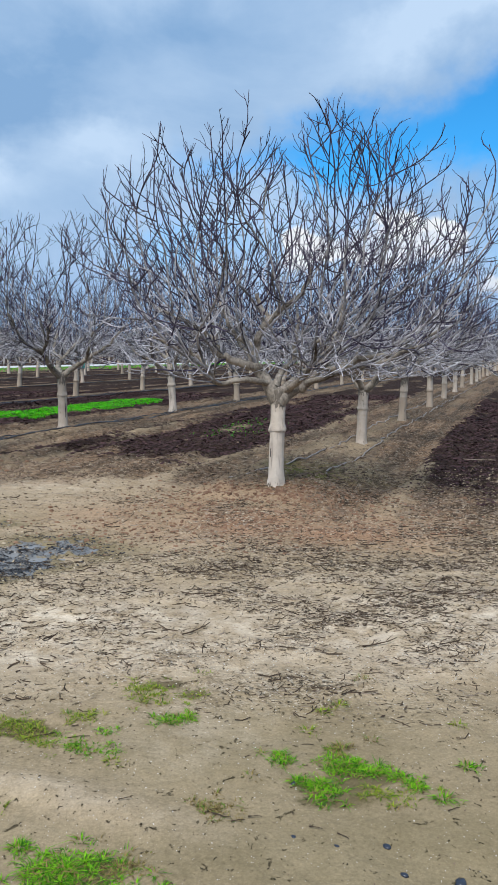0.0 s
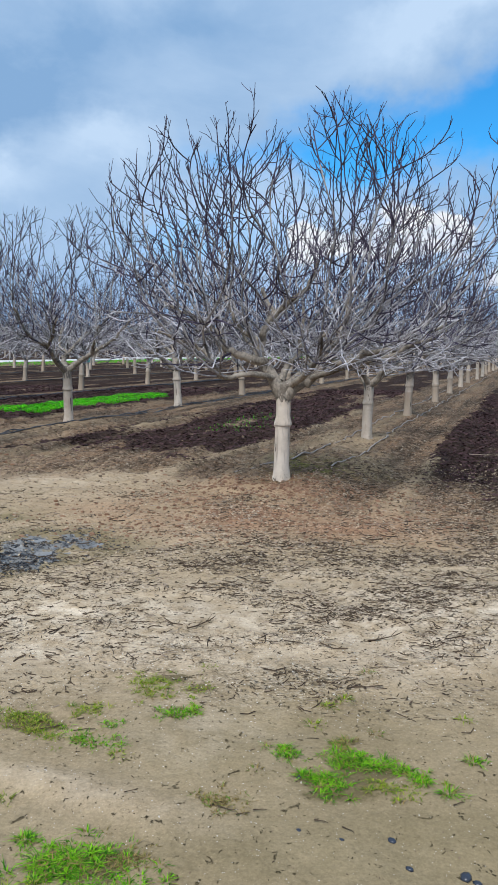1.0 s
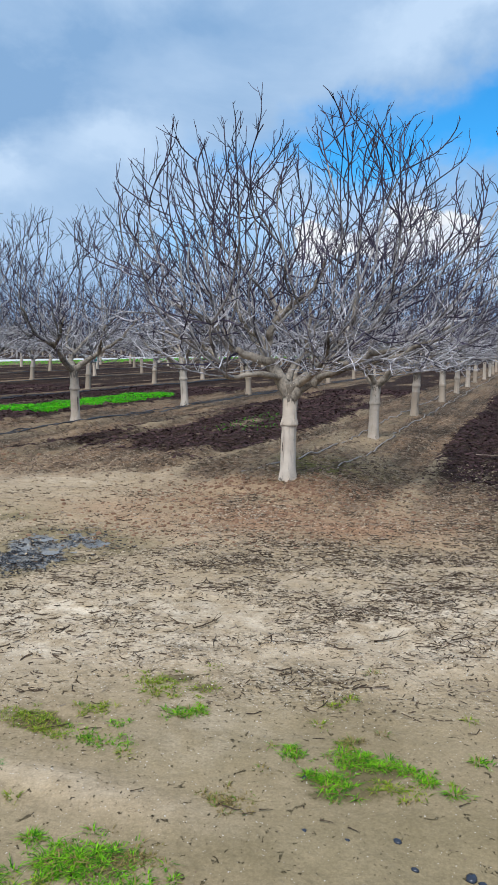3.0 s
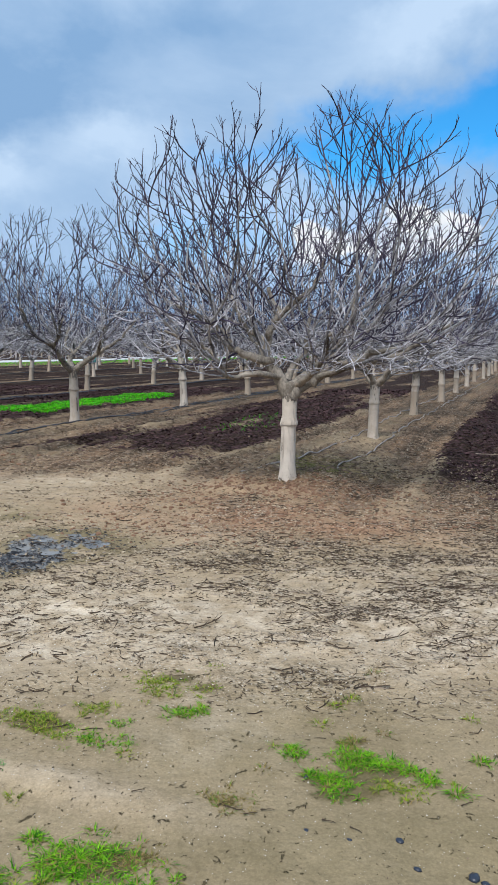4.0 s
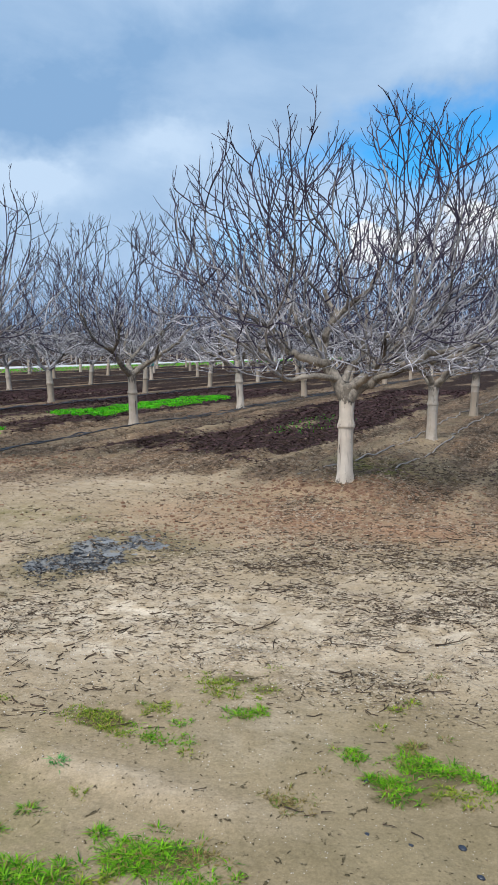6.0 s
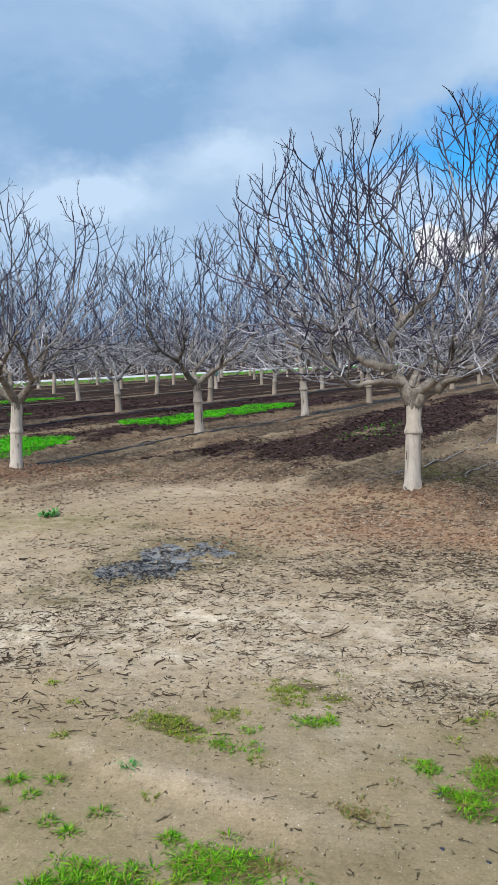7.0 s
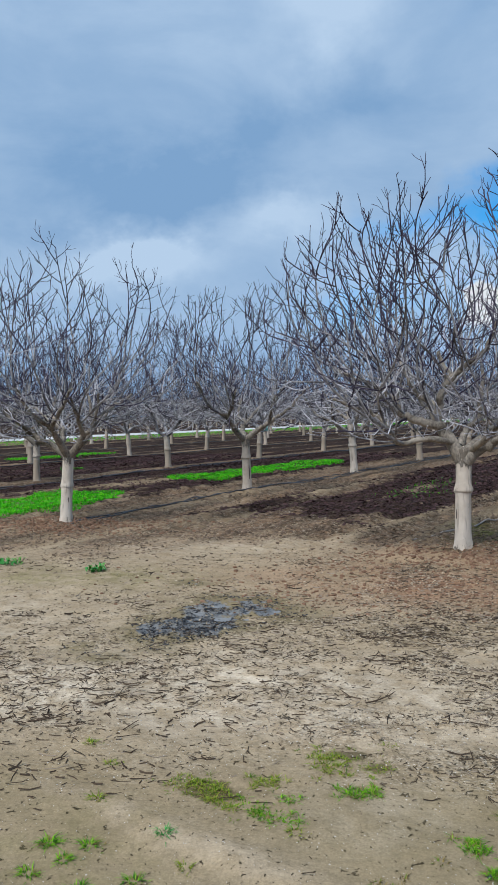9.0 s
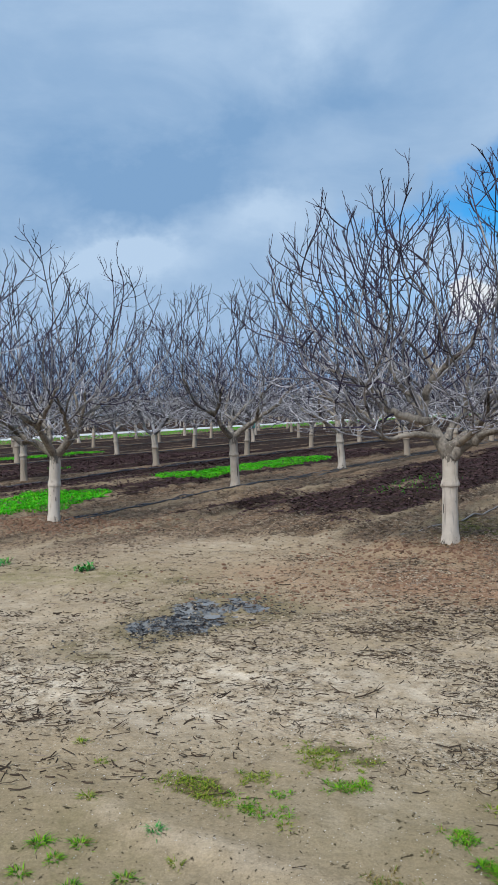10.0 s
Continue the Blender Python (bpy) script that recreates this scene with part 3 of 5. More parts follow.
def free_way(rng, dome, p, way, angle, lift, tries):
    """A side direction that leaves towards the emptiest air."""
    best = None
    for _ in range(tries):
        d = off_axis(rng, way, angle * rng.uniform(0.75, 1.25), lift)
        q = p + d * 0.38
        room = dome.room(q) + rng.uniform(0, 0.01)
        if best is None or room > best[0]:
            best = (room, d)
    return best[1]


def tone(rng, z, r):
    """Thick and low wood is grey, thin high shoots are purplish brown; the tones also carry painted light."""
    if r > 0.0125:
        return 0
    return 1 if rng.random() < (z - 1.25) / 1.3 else 2


def knots(radii, rng):
    return [r * rng.uniform(0.86, 1.16) for r in radii]


def spur(rng, tubes, p, d, length, r, mat, high):
    m = 2 if length < 0.12 else 3
    q = sway(rng, p, d, length, m, 0.20, 0.10 if high else 0.03)
    tubes.add(q, [r * (1 - 0.3 * i / m) for i in range(m + 1)], 3, mat, False)


def twig(rng, tubes, dome, start, way, length, r, detail):
    """A crooked shoot of a year or two with short knobbly spurs; it kinks at each of them."""
    high = start.z > 1.9
    n = max(3, int(length / 0.07)) if detail > 0.5 else 3 if detail > 0.3 else 2
    step, d, p, pts = length / n, way.normalized(), start.copy(), [start.copy()]
    for i in range(n):
        d = (d + V(rng.gauss(0, 0.21), rng.gauss(0, 0.21), rng.gauss(0, 0.14) + (0.13 if high else 0.03))).normalized()
        if p.z < 1.35 and d.z < 0:
            d.z *= -0.3
        p = p + d * step
        if p.z > dome.top(p.x, p.y) + 0.14:
            break
        pts.append(p.copy())
    if len(pts) < 2:
        return
    n = len(pts) - 1
    mat = tone(rng, start.z, r)
    tubes.add(pts, knots([r * (1 - 0.42 * i / n) for i in range(n + 1)], rng), 4 if detail > 0.5 else 3, mat, detail > 0.3)
    dome.keep(pts[-1])
    if detail > 0.3:
        for _ in range(int(length / (0.11 if detail > 0.5 else 0.2) * rng.uniform(0.5, 1.2))):
            a, b = along(pts, rng.uniform(0.12, 0.97))
            s = rng.uniform(0.02, 0.06) if rng.random() < 0.62 else rng.uniform(0.07, 0.19)
            spur(rng, tubes, a, off_axis(rng, b, rng.uniform(0.55, 1.0), 0.25 if high else 0.08), s, r * 0.68, mat, high)


def side_branch(rng, tubes, dome, start, way, length, r, detail):
    """A forking side branch with its twigs."""
    high = start.z > 1.8
    n = max(3, int(length / 0.10)) if detail > 0.3 else 3
    step, d, p, pts = length / n, way.normalized(), start.copy(), [start.copy()]
    for i in range(n):
        d = (d + V(rng.gauss(0, 0.17), rng.gauss(0, 0.17), rng.gauss(0, 0.12) + (0.13 if high else 0.06))).normalized()
        if p.z < 1.35 and d.z < 0.05:
            d.z = 0.08
        p = p + d * step
        if p.z > dome.top(p.x, p.y) + 0.03:
            break
        pts.append(p.copy())
        if i % 2:
            dome.keep(p)
    if len(pts) < 3:
        return
    n = len(pts) - 1
    end = 0.0056 if detail > 0.3 else 0.008
    radii = [end + (r - end) * (1 - i / n) ** 0.9 for i in range(n + 1)]
    tubes.add(pts, knots(radii, rng), 5 if detail > 0.5 else 3, tone(rng, start.z, r * 0.8), detail > 0.3)
    gap = 0.20 if detail > 0.3 else 0.27 if detail > 0.1 else 0.5
    count = max(1, int(length / gap * rng.uniform(0.8, 1.2)))
    for k in range(count):
        t = 0.14 + 0.84 * (k + rng.random()) / count
        a, b = along(pts, min(t, 0.99))
        rr = max(0.0052, 0.72 * (end + (r - end) * (1 - t))) * (1 if detail > 0.3 else 1.25 if detail > 0.1 else 1.7)
        go = free_way(rng, dome, a, b, 0.95, 0.12 if high else 0.0, 3 if detail > 0.3 else 1)
        twig(rng, tubes, dome, a, go, rng.uniform(0.14, 0.52) * (1.1 - 0.4 * t), rr, detail)
    # the end forks in two
    if detail > 0.3:
        for _ in range(2):
            go = off_axis(rng, d, rng.uniform(0.25, 0.6), 0.15)
            twig(rng, tubes, dome, pts[-1], go, rng.uniform(0.10, 0.32), 0.0056, detail)


def leader(rng, tubes, dome, start, way, tip, r, detail):
    """A rising branch: it leaves outwards, sweeps up to its tip, kinks at each fork and tapers all the way."""
    d, p, pts = way.normalized(), start.copy(), [start.copy()]
    full = (tip - start).length
    step = 0.115 if detail > 0.5 else 0.2 if detail > 0.3 else 0.4
    bend = V(0, 0, 0)
    for i in range(int(full * 1.5 / step)):
        gap = tip - p
        if gap.length < step * 1.2 or (i > 3 and (d.dot(gap) < gap.length * 0.45 or p.z > tip.z)):
            break
        t = 1 - min(1.0, gap.length / full)
        aim = V(gap.x, gap.y, gap.z * (0.40 + 0.62 * t)).normalized()
        bend = bend * 0.72 + V(rng.gauss(0, 1), rng.gauss(0, 1), rng.gauss(0, 0.7)) * 0.062
        d = (d + aim * (0.24 + 0.2 * t) * step / 0.115 + bend + V(rng.gauss(0, 0.06), rng.gauss(0, 0.06), 0)).normalized()
        p = p + d * step
        pts.append(p.copy())
        dome.keep(p)
    n = len(pts) - 1
    if n < 2:
        return tubes
    end = 0.0062 if detail > 0.3 else 0.009
    radii = [end + (r - end) * (1 - i / n) ** 1.25 for i in range(n + 1)]
    tubes.add(pts, knots(radii, rng), 7 if detail > 0.5 else 4, 0, True, rng.uniform(2.5, 3.3))
    count = max(3, int(full / (0.27 if detail > 0.3 else 0.28 if detail > 0.1 else 0.5)))
    for k in range(count):
        t = 0.10 + 0.86 * (k + rng.random()) / count
        a, b = along(pts, min(t, 0.99))
        here = end + (r - end) * (1 - t) ** 1.25
        go = free_way(rng, dome, a, b, 0.92, 0.10 if a.z > 1.9 else 0.0, 5 if detail > 0.5 else 2 if detail > 0.3 else 1)
        if rng.random() < 0.62:
            side_branch(rng, tubes, dome, a, go, rng.uniform(0.45, 1.15) * (1.1 - 0.5 * t), max(0.0068, here * rng.uniform(0.5, 0.75)), detail)
        else:
            twig(rng, tubes, dome, a, go, rng.uniform(0.10, 0.5), max(0.0055, here * 0.4) * (1 if detail > 0.3 else 1.5), detail)
    if detail > 0.3:
        for size in (rng.uniform(0.08, 0.2), rng.uniform(0.15, 0.55)):
            twig(rng, tubes, dome, pts[-1 - rng.randrange(2)], off_axis(rng, d, rng.uniform(0.2, 0.6), 0.2), size, 0.0058, detail)
    return tubes


def build_crown(rng, root, arms, dome, leaders, detail, merged=None):
    """arms: (bends, r0, r1) scaffold limbs. Leaders rise from them to tips spread evenly over the dome."""
    limbs = []
    for bends, r0, r1 in arms:
        wood = Tubes() if merged is None else merged
        pts = spline(list(bends), 6 if detail > 0.5 else 3)
        n = len(pts) - 1
        crook = 0.013 if detail > 0.3 else 0.0
        pts = [p + V(rng.gauss(0, crook), rng.gauss(0, crook), rng.gauss(0, crook)) * min(1.0, 2.2 * i / n) for i, p in enumerate(pts)]
        radii = [(r1 + (r0 - r1) * (1 - i / n) ** 1.2) * rng.uniform(0.93, 1.08) for i in range(n + 1)]
        wood.add(pts, radii, 12 if detail > 0.5 else 5, 0)
        for p in pts[::2]:
            dome.keep(p)
        limbs.append((pts, wood, [], radii))
        # low crooked side wood near the limb itself
        length = sum((pts[i + 1] - pts[i]).length for i in range(n))
        count = int(length / (0.21 if detail > 0.3 else 0.4 if detail > 0.1 else 0.8))
        for k in range(count):
            p, d = along(pts, min(0.99, 0.20 + 0.78 * (k + rng.random()) / count))
            own = Tubes() if merged is None else wood
            way = off_axis(rng, d, rng.uniform(0.7, 1.3), 0.02) + V(p.x, p.y, 0) * 0.3
            if rng.random() < 0.6:
                side_branch(rng, own, dome, p, way, rng.uniform(0.45, 1.15), rng.uniform(0.008, 0.013), detail)
            else:
                twig(rng, own, dome, p, way, rng.uniform(0.15, 0.6), rng.uniform(0.0055, 0.008) * (1 if detail > 0.3 else 1.5), detail)
            if own.verts:
                limbs[-1][2].append(own)
    used = {}
    skirt = leaders * 2 // 5
    for k in range(leaders + skirt):
        # sunflower spread over the dome, so that no sector stays empty; then a skirt of low spreading branches
        low = k >= leaders
        f = rng.uniform(0.82, 1.04) if low else math.sqrt((k + 0.5) / leaders)
        a = k * 2.39996 + rng.uniform(-0.3, 0.3)
        x, y = dome.off + dome.wide * f * math.cos(a), dome.wide * f * math.sin(a) / 1.08
        tip = V(x, y, rng.uniform(1.6, 2.6) if low else dome.top(x, y) + rng.uniform(-0.6, -0.05))
        goal = V(x * 0.38, y * 0.38, 1.5) if low else V(x * 0.25, y * 0.25, 1.62)
        best = None
        for j, limb in enumerate(limbs):
            m = len(limb[0])
            for i in range(m // 3, m):
                p = limb[0][i]
                cost = (p - goal).length + rng.uniform(0, 0.10) + max(0.0, p.z - 2.1) + 0.16 * used.get((j, i), 0)
                if best is None or cost < best[0]:
                    best = (cost, j, i)
        _, j, i = best
        for near in range(i - 2, i + 3):
            used[(j, near)] = used.get((j, near), 0) + 1
        pts, wood, grown, radii = limbs[j]
        own = Tubes() if merged is None else wood
        ahead = (pts[min(i + 1, len(pts) - 1)] - pts[i - 1]).normalized()
        way = ahead * 0.55 + V(x - pts[i].x, y - pts[i].y, 0).normalized() * 0.75 + V(0, 0, 0.02 if low else 0.22)
        r = min(radii[i] * 0.78, rng.uniform(0.009, 0.013) if low else rng.uniform(0.012, 0.019))
        leader(rng, own, dome, pts[i], way, tip, r, detail)
        if merged is None:
            grown.append(own)
    if merged is None:
        for pts, wood, grown, radii in limbs:
            ob = wood.object("limb", [MAT_SCAFFOLD, MAT_TWIG, MAT_OLD_TWIG_LIT], root, LIMB_LABEL)
            for g in grown:
                g.object("branch", [MAT_LIMB, MAT_TWIG, MAT_OLD_TWIG_LIT], ob, "crooked branch with thin purplish-brown bare twigs")


def trunk(rng, root, top, r, graft, lean, sides=28, scar=None, paint=None):
    """Whitewashed trunk with the swollen skirt of an old graft and a flared foot."""
    verts, faces, rings = [], [], 44 if sides > 12 else 9
    phase = rng.uniform(0, 6)
    swell = rng.uniform(0.13, 0.24)
    heights = sorted([-0.12 + (top + 0.12) * i / rings for i in range(rings + 1)] + [graft + s for s in (-0.03, -0.018, -0.009, 0.0, 0.009, 0.018, 0.03)])

    def girth(a, z):
        f = max(0.0, z) / top
        rad = r * (0.98 - 0.08 * f) + r * 0.24 * math.exp(-(max(z, 0) / 0.085))
        up = z - graft - 0.018 * noise.noise(V(math.cos(a) * 2.2, math.sin(a) * 2.2, phase))
        bulge = swell * (1 + 0.5 * noise.noise(V(math.cos(a) * 1.8 + phase, math.sin(a) * 1.8, 4.0)))
        rad += r * (bulge * math.exp(-((up - 0.02) / 0.05) ** 2) if up > 0.0 else bulge * 0.45 * math.exp(up / 0.016))
        if z > top - 0.3:
            rad += r * 0.10 * ((z - top + 0.3) / 0.3) ** 2
        w = 0.05 * noise.noise(V(math.cos(a) * 1.6 + phase, math.sin(a) * 1.6, z * 2.6))
        w += 0.035 * noise.noise(V(math.cos(a) * 6, math.sin(a) * 6 + phase, z * 7))
        if z < 0.18:
            w += 0.55 * math.cos(5 * a + phase) * (0.18 - max(z, 0)) ** 1.2
        return rad * (1 + w)

    for z in heights:
        f = max(0.0, z) / top
        for k in range(sides):
            a = 2 * math.pi * k / sides
            q = girth(a, z)
            verts.append((q * math.cos(a) + lean[0] * f ** 1.4, q * math.sin(a) + lean[1] * f ** 1.4, z))
    for i in range(len(heights) - 1):
        for k in range(sides):
            a, b = i * sides + k, i * sides + (k + 1) % sides
            faces.append((a, b, b + sides, a + sides))
    m = len(verts)
    verts.append((lean[0], lean[1], top + r * 0.35))
    last = (len(heights) - 1) * sides
    faces += [(last + k, last + (k + 1) % sides, m) for k in range(sides)]
    ob = link("trunk", verts, faces, paint or MAT_TRUNK_WORN, root)
    if scar:
        turn, low, tall, wide = scar
        sv, sf = [], []
        for i in range(13):
            z = low + tall * i / 12
            f = max(z, 0) / top
            e = math.sqrt(max(0.0, 1 - ((i - 6) / 6) ** 2))
            shift = 0.35 * wide * noise.noise(V(i * 0.55, phase, 1.0))
            half = wide * e * (0.55 + 0.6 * abs(noise.noise(V(i * 0.8, phase, 7.0))))
            for k in range(5):
                b = (k - 2) / 2
                a = turn + shift + b * half
                q = girth(a, z) + (0.0035 if abs(b) < 0.9 else -0.004)
                sv.append((q * math.cos(a) + lean[0] * f ** 1.4, q * math.sin(a) + lean[1] * f ** 1.4, z))
        for i in range(12):
            for k in range(4):
                a = i * 5 + k
                sf.append((a, a + 1, a + 6, a + 5))
        link("bark_wound", sv, sf, MAT_SCAR, ob, "dark cracked wound in the bark")
    return ob


def V(*c):
    return Vector(c)


LIMB_LABEL = "smooth grey scaffold limb with knobbly bends"


def corner_tree(rng):
    """The tree at the head of its row, with its own low arms."""
    root = new("orchard_tree")
    trunk(rng, root, 1.13, 0.094, 0.64, (0.02, 0.0), 40, (3.75, 0.33, 0.11, 0.13), MAT_TRUNK)

    arms = [
        ((V(-.10, -.03, 1.20), V(-.37, -.25, 1.25), V(-.68, -.40, 1.21), V(-.78, -.46, 1.36), V(-.95, -.52, 1.54), V(-1.4, -.65, 1.72)), 0.040, 0.014),
        ((V(-.01, 0, 1.0), V(-.13, .01, 1.22), V(-.26, .03, 1.42), V(-.24, .05, 1.72), V(-.15, .07, 1.92), V(-.26, .1, 2.25)), 0.088, 0.022),
        ((V(-.20, .0, 1.38), V(-.46, -.1, 1.44), V(-.68, -.15, 1.54), V(-.74, -.16, 1.72), V(-1.0, -.2, 1.87), V(-1.4, -.2, 2.05)), 0.056, 0.017),
        ((V(.03, -.02, .98), V(.16, -.04, 1.12), V(.30, -.05, 1.18), V(.46, -.05, 1.40), V(.60, -.02, 1.62), V(.74, .05, 1.95), V(.80, .1, 2.4)), 0.082, 0.022),
        ((V(.46, -.05, 1.40), V(.70, -.2, 1.40), V(.96, -.3, 1.50), V(1.35, -.38, 1.58), V(1.8, -.42, 1.85)), 0.050, 0.015),
        ((V(-.20, .05, 1.84), V(-.02, .02, 2.02), V(.22, -.08, 2.2), V(.38, -.12, 2.55)), 0.042, 0.018),
        ((V(-.03, .04, 1.16), V(.06, .16, 1.34), V(.20, .24, 1.52), V(.24, .34, 2.0)), 0.052, 0.018),
        ((V(.0, .05, 1.10), V(-.25, .55, 1.42), V(-.55, 1.0, 1.8)), 0.052, 0.018),
        ((V(.03, .05, 1.10), V(.45, .55, 1.42), V(.85, .95, 1.8)), 0.052, 0.018),
        ((V(.10, -.06, 1.12), V(.30, -.5, 1.34), V(.42, -.95, 1.7)), 0.042, 0.016),
        ((V(.30, -.06, 1.20), V(.60, -.35, 1.31), V(1.1, -.6, 1.48), V(1.6, -.8, 1.72)), 0.040, 0.014),
        ((V(-.24, .05, 1.60), V(-.50, .2, 1.78), V(-.72, .3, 2.15)), 0.038, 0.016)]
    build_crown(rng, root, arms, Dome(4.24, 0.28, 2.5), 50, 1.0)
    return tagged(root, "bare spreading fruit tree with whitewashed trunk at the row's head", "tree", "orchard trees in rows")


def orchard_tree(rng, detail, tall, wide, arms, wound=True, merged=False, paint=None):
    root = new("orchard_tree")
    lean = (rng.uniform(-0.08, 0.08), rng.uniform(-0.08, 0.08))
    top = rng.uniform(0.98, 1.14)
    graft = rng.uniform(0.5, 0.75)
    trunk(rng, root, top, rng.uniform(0.088, 0.105), graft, lean, 28 if detail > 0.5 else 10,
          (rng.uniform(3.6, 5.4), rng.uniform(0.2, 0.35), rng.uniform(0.08, 0.3), rng.uniform(0.12, 0.22)) if wound and detail > 0.5 else None, paint)
    a0 = rng.uniform(0, 6.28)
    hub = V(lean[0], lean[1], top - 0.08)
    bundle = Tubes() if merged else None
    limbs = []
    for k in range(arms):
        a = a0 + 2 * math.pi * (k + rng.uniform(-0.22, 0.22)) / arms
        out, side = V(math.cos(a), math.sin(a), 0), V(-math.sin(a), math.cos(a), 0)
        kink = side * rng.uniform(-.14, .14)
        low = k % 2 == 0
        fork = hub + out * (0.55 if low else 0.38) + kink + V(0, 0, rng.uniform(0.32, 0.5))
        limbs.append(((hub, hub + out * 0.24 + V(0, 0, rng.uniform(0.16, 0.28)), fork,
                       fork + out * (0.42 if low else 0.18) - kink + V(0, 0, rng.uniform(0.18, 0.34)),
                       fork + out * (0.85 if low else 0.32) + V(0, 0, rng.uniform(0.5, 0.75))), rng.uniform(0.060, 0.076), 0.018))
        turn = rng.choice((-1, 1))
        limbs.append(((fork, fork + side * 0.28 * turn + out * 0.15 + V(0, 0, 0.26), fork + side * 0.6 * turn + out * 0.32 + V(0, 0, rng.uniform(0.5, 0.75))), rng.uniform(0.036, 0.046), 0.015))
    build_crown(rng, root, limbs, Dome(tall, 0.0, wide), int(26 if detail > 0.3 else 24 if detail > 0.1 else 22), detail, bundle)
    if merged:
        tagged(bundle.object("crown", [MAT_LIMB, MAT_TWIG, MAT_OLD_TWIG_LIT], root, "dense bare grey-purple branches and twigs"), kind="stuff")
    return tagged(root, "bare vase-shaped fruit tree with whitewashed trunk in bare soil", "tree", "orchard trees in rows")


def stand(tree, u, v, turn=0.0, size=1.0):
    x, y = plan(u, v)
    tree.matrix_basis = Matrix.Translation((x, y, ground_z(x, y) - 0.01)) @ Matrix.Rotation(turn, 4, "Z") @ Matrix.Scale(size, 4)


def guard(u, v):
    """A short teal sleeve round the upper trunk of one tree."""
    x, y = plan(u, v)
    verts, faces, n = [], [], 18
    for r, z in ((0.125, 0.72), (0.135, 0.72), (0.135, 1.02), (0.125, 1.02)):
        for k in range(n):
            a = 2 * math.pi * k / n
            verts.append((r * math.cos(a), r * math.sin(a), z + 0.015 * math.sin(3 * a)))
    for i in range(4):
        for k in range(n):
            faces.append((i * n + k, i * n + (k + 1) % n, (i + 1) % 4 * n + (k + 1) % n, (i + 1) % 4 * n + k))
    ob = link("trunk_guard", verts, faces, MAT_WRAP)
    ob.location = (x, y, ground_z(x, y))
    tagged(ob, "faded teal sleeve wrapped round a tree trunk", "trunk guard")


def plant():
    head = corner_tree(random.Random(HERO_SEED))
    stand(head, 2.595, 8.43)
    second = orchard_tree(random.Random(SECOND_SEED), 1.0, 4.4, 2.25, 5, paint=MAT_TRUNK)
    second["label"] = "bare vase-shaped fruit tree with fresh whitewash at the row's head"
    stand(second, *ROWS["b"], 0.6)
    forked = orchard_tree(random.Random(FORKED_SEED), 1.0, 4.4, 2.25, 3)
    stand(forked, ROWS["b"][0], ROWS["b"][1] + SPACING, 1.4)
    near = [orchard_tree(random.Random(100 + k), 1.0 if k < 4 else 0.8, 4.4 + 0.12 * (k % 3), 2.25, 4 + k % 2) for k in range(5)]
    mid = [orchard_tree(random.Random(200 + k), 0.42, 4.4 + 0.15 * (k % 3), 2.3, 4, merged=True) for k in range(5)]
    far = [orchard_tree(random.Random(300 + k), 0.15, 4.4 + 0.15 * (k % 3), 2.3, 4, merged=True) for k in range(4)]
    dim = [orchard_tree(random.Random(400 + k), 0.05, 4.4 + 0.15 * (k % 3), 2.3, 4, merged=True) for k in range(3)]
    used = set()
    rng = random.Random(7)
    for name, (u, v0) in ROWS.items():
        for n in range(34):
            if (name, n) in (("a", 0), ("b", 0), ("b", 1)):
                continue
            v = v0 + n * SPACING
            x, y = plan(u, v)
            turn_at, dist = math.degrees(math.atan2(x, y)), math.hypot(x, y)
            reach = math.degrees(2.6 / dist)
            if turn_at < -33.5 - reach or dist > 165:
                continue
            pool = near if dist < 23 else mid if dist < 37 else far if dist < 64 else dim
            fresh = [t for t in pool if t not in used]
            src = fresh[0] if fresh else pool[rng.randrange(len(pool))]
            u1, v1 = u + rng.uniform(-0.08, 0.08), v + rng.uniform(-0.1, 0.1)
            spot = (rng.uniform(0, 6.28), rng.uniform(0.93, 1.05))
            if name == "d" and n == 5:
                guard(u1, v1)
            if src not in used:
                used.add(src)
                stand(src, u1, v1, *spot)
            else:
                stand(copy_thing(src, Matrix.Identity(4)), u1, v1, *spot)
    # another orchard beyond the pale road
    for u in (53.5, 58.5, 63.5, 69.0):
        for n in range(30):
            v = 14 + n * 5.6
            x, y = plan(u, v)
            if math.degrees(math.atan2(x, y)) > -36:
                t = copy_thing(far[rng.randrange(4)] if u < 55 and n < 16 else dim[rng.randrange(3)], Matrix.Identity(4))
                t["label"], t["group"] = "distant bare fruit tree beyond the pale road", "trees beyond the road"
                stand(t, u + rng.uniform(-.3, .3), v, rng.uniform(0, 6.28), rng.uniform(0.95, 1.15))

    for t in (*near, *mid, *far, *dim):
        if t not in used:
            for o in (*t.children_recursive, t):
                bpy.data.objects.remove(o)


HERO_SEED, SECOND_SEED, FORKED_SEED = 21, 104, 107
plant()

# ---- pale road and green verge beyond the last row ----


def strip(name, u0, u1, v0, v1, lift, mat, label, category, step=2.0):
    verts, faces = [], []
    nu, nv = 5, int((v1 - v0) / step)
    for i in range(nv + 1):
        v = v0 + (v1 - v0) * i / nv
        for k in range(nu + 1):
            w = 0.35 * math.sin(v * 0.31 + k) if k in (0, nu) else 0
            x, y = plan(u0 + (u1 - u0) * k / nu + w, v)
            crown = 0.06 * math.sin(math.pi * k / nu)
            verts.append((x, y, (lift + crown) if 0 < k < nu else -0.15))
    for i in range(nv):
        for k in range(nu):
            a = i * (nu + 1) + k
            faces.append((a, a + nu + 1, a + nu + 2, a + 1))
    return tagged(link(name, verts, faces, mat), label, category, kind="structure")


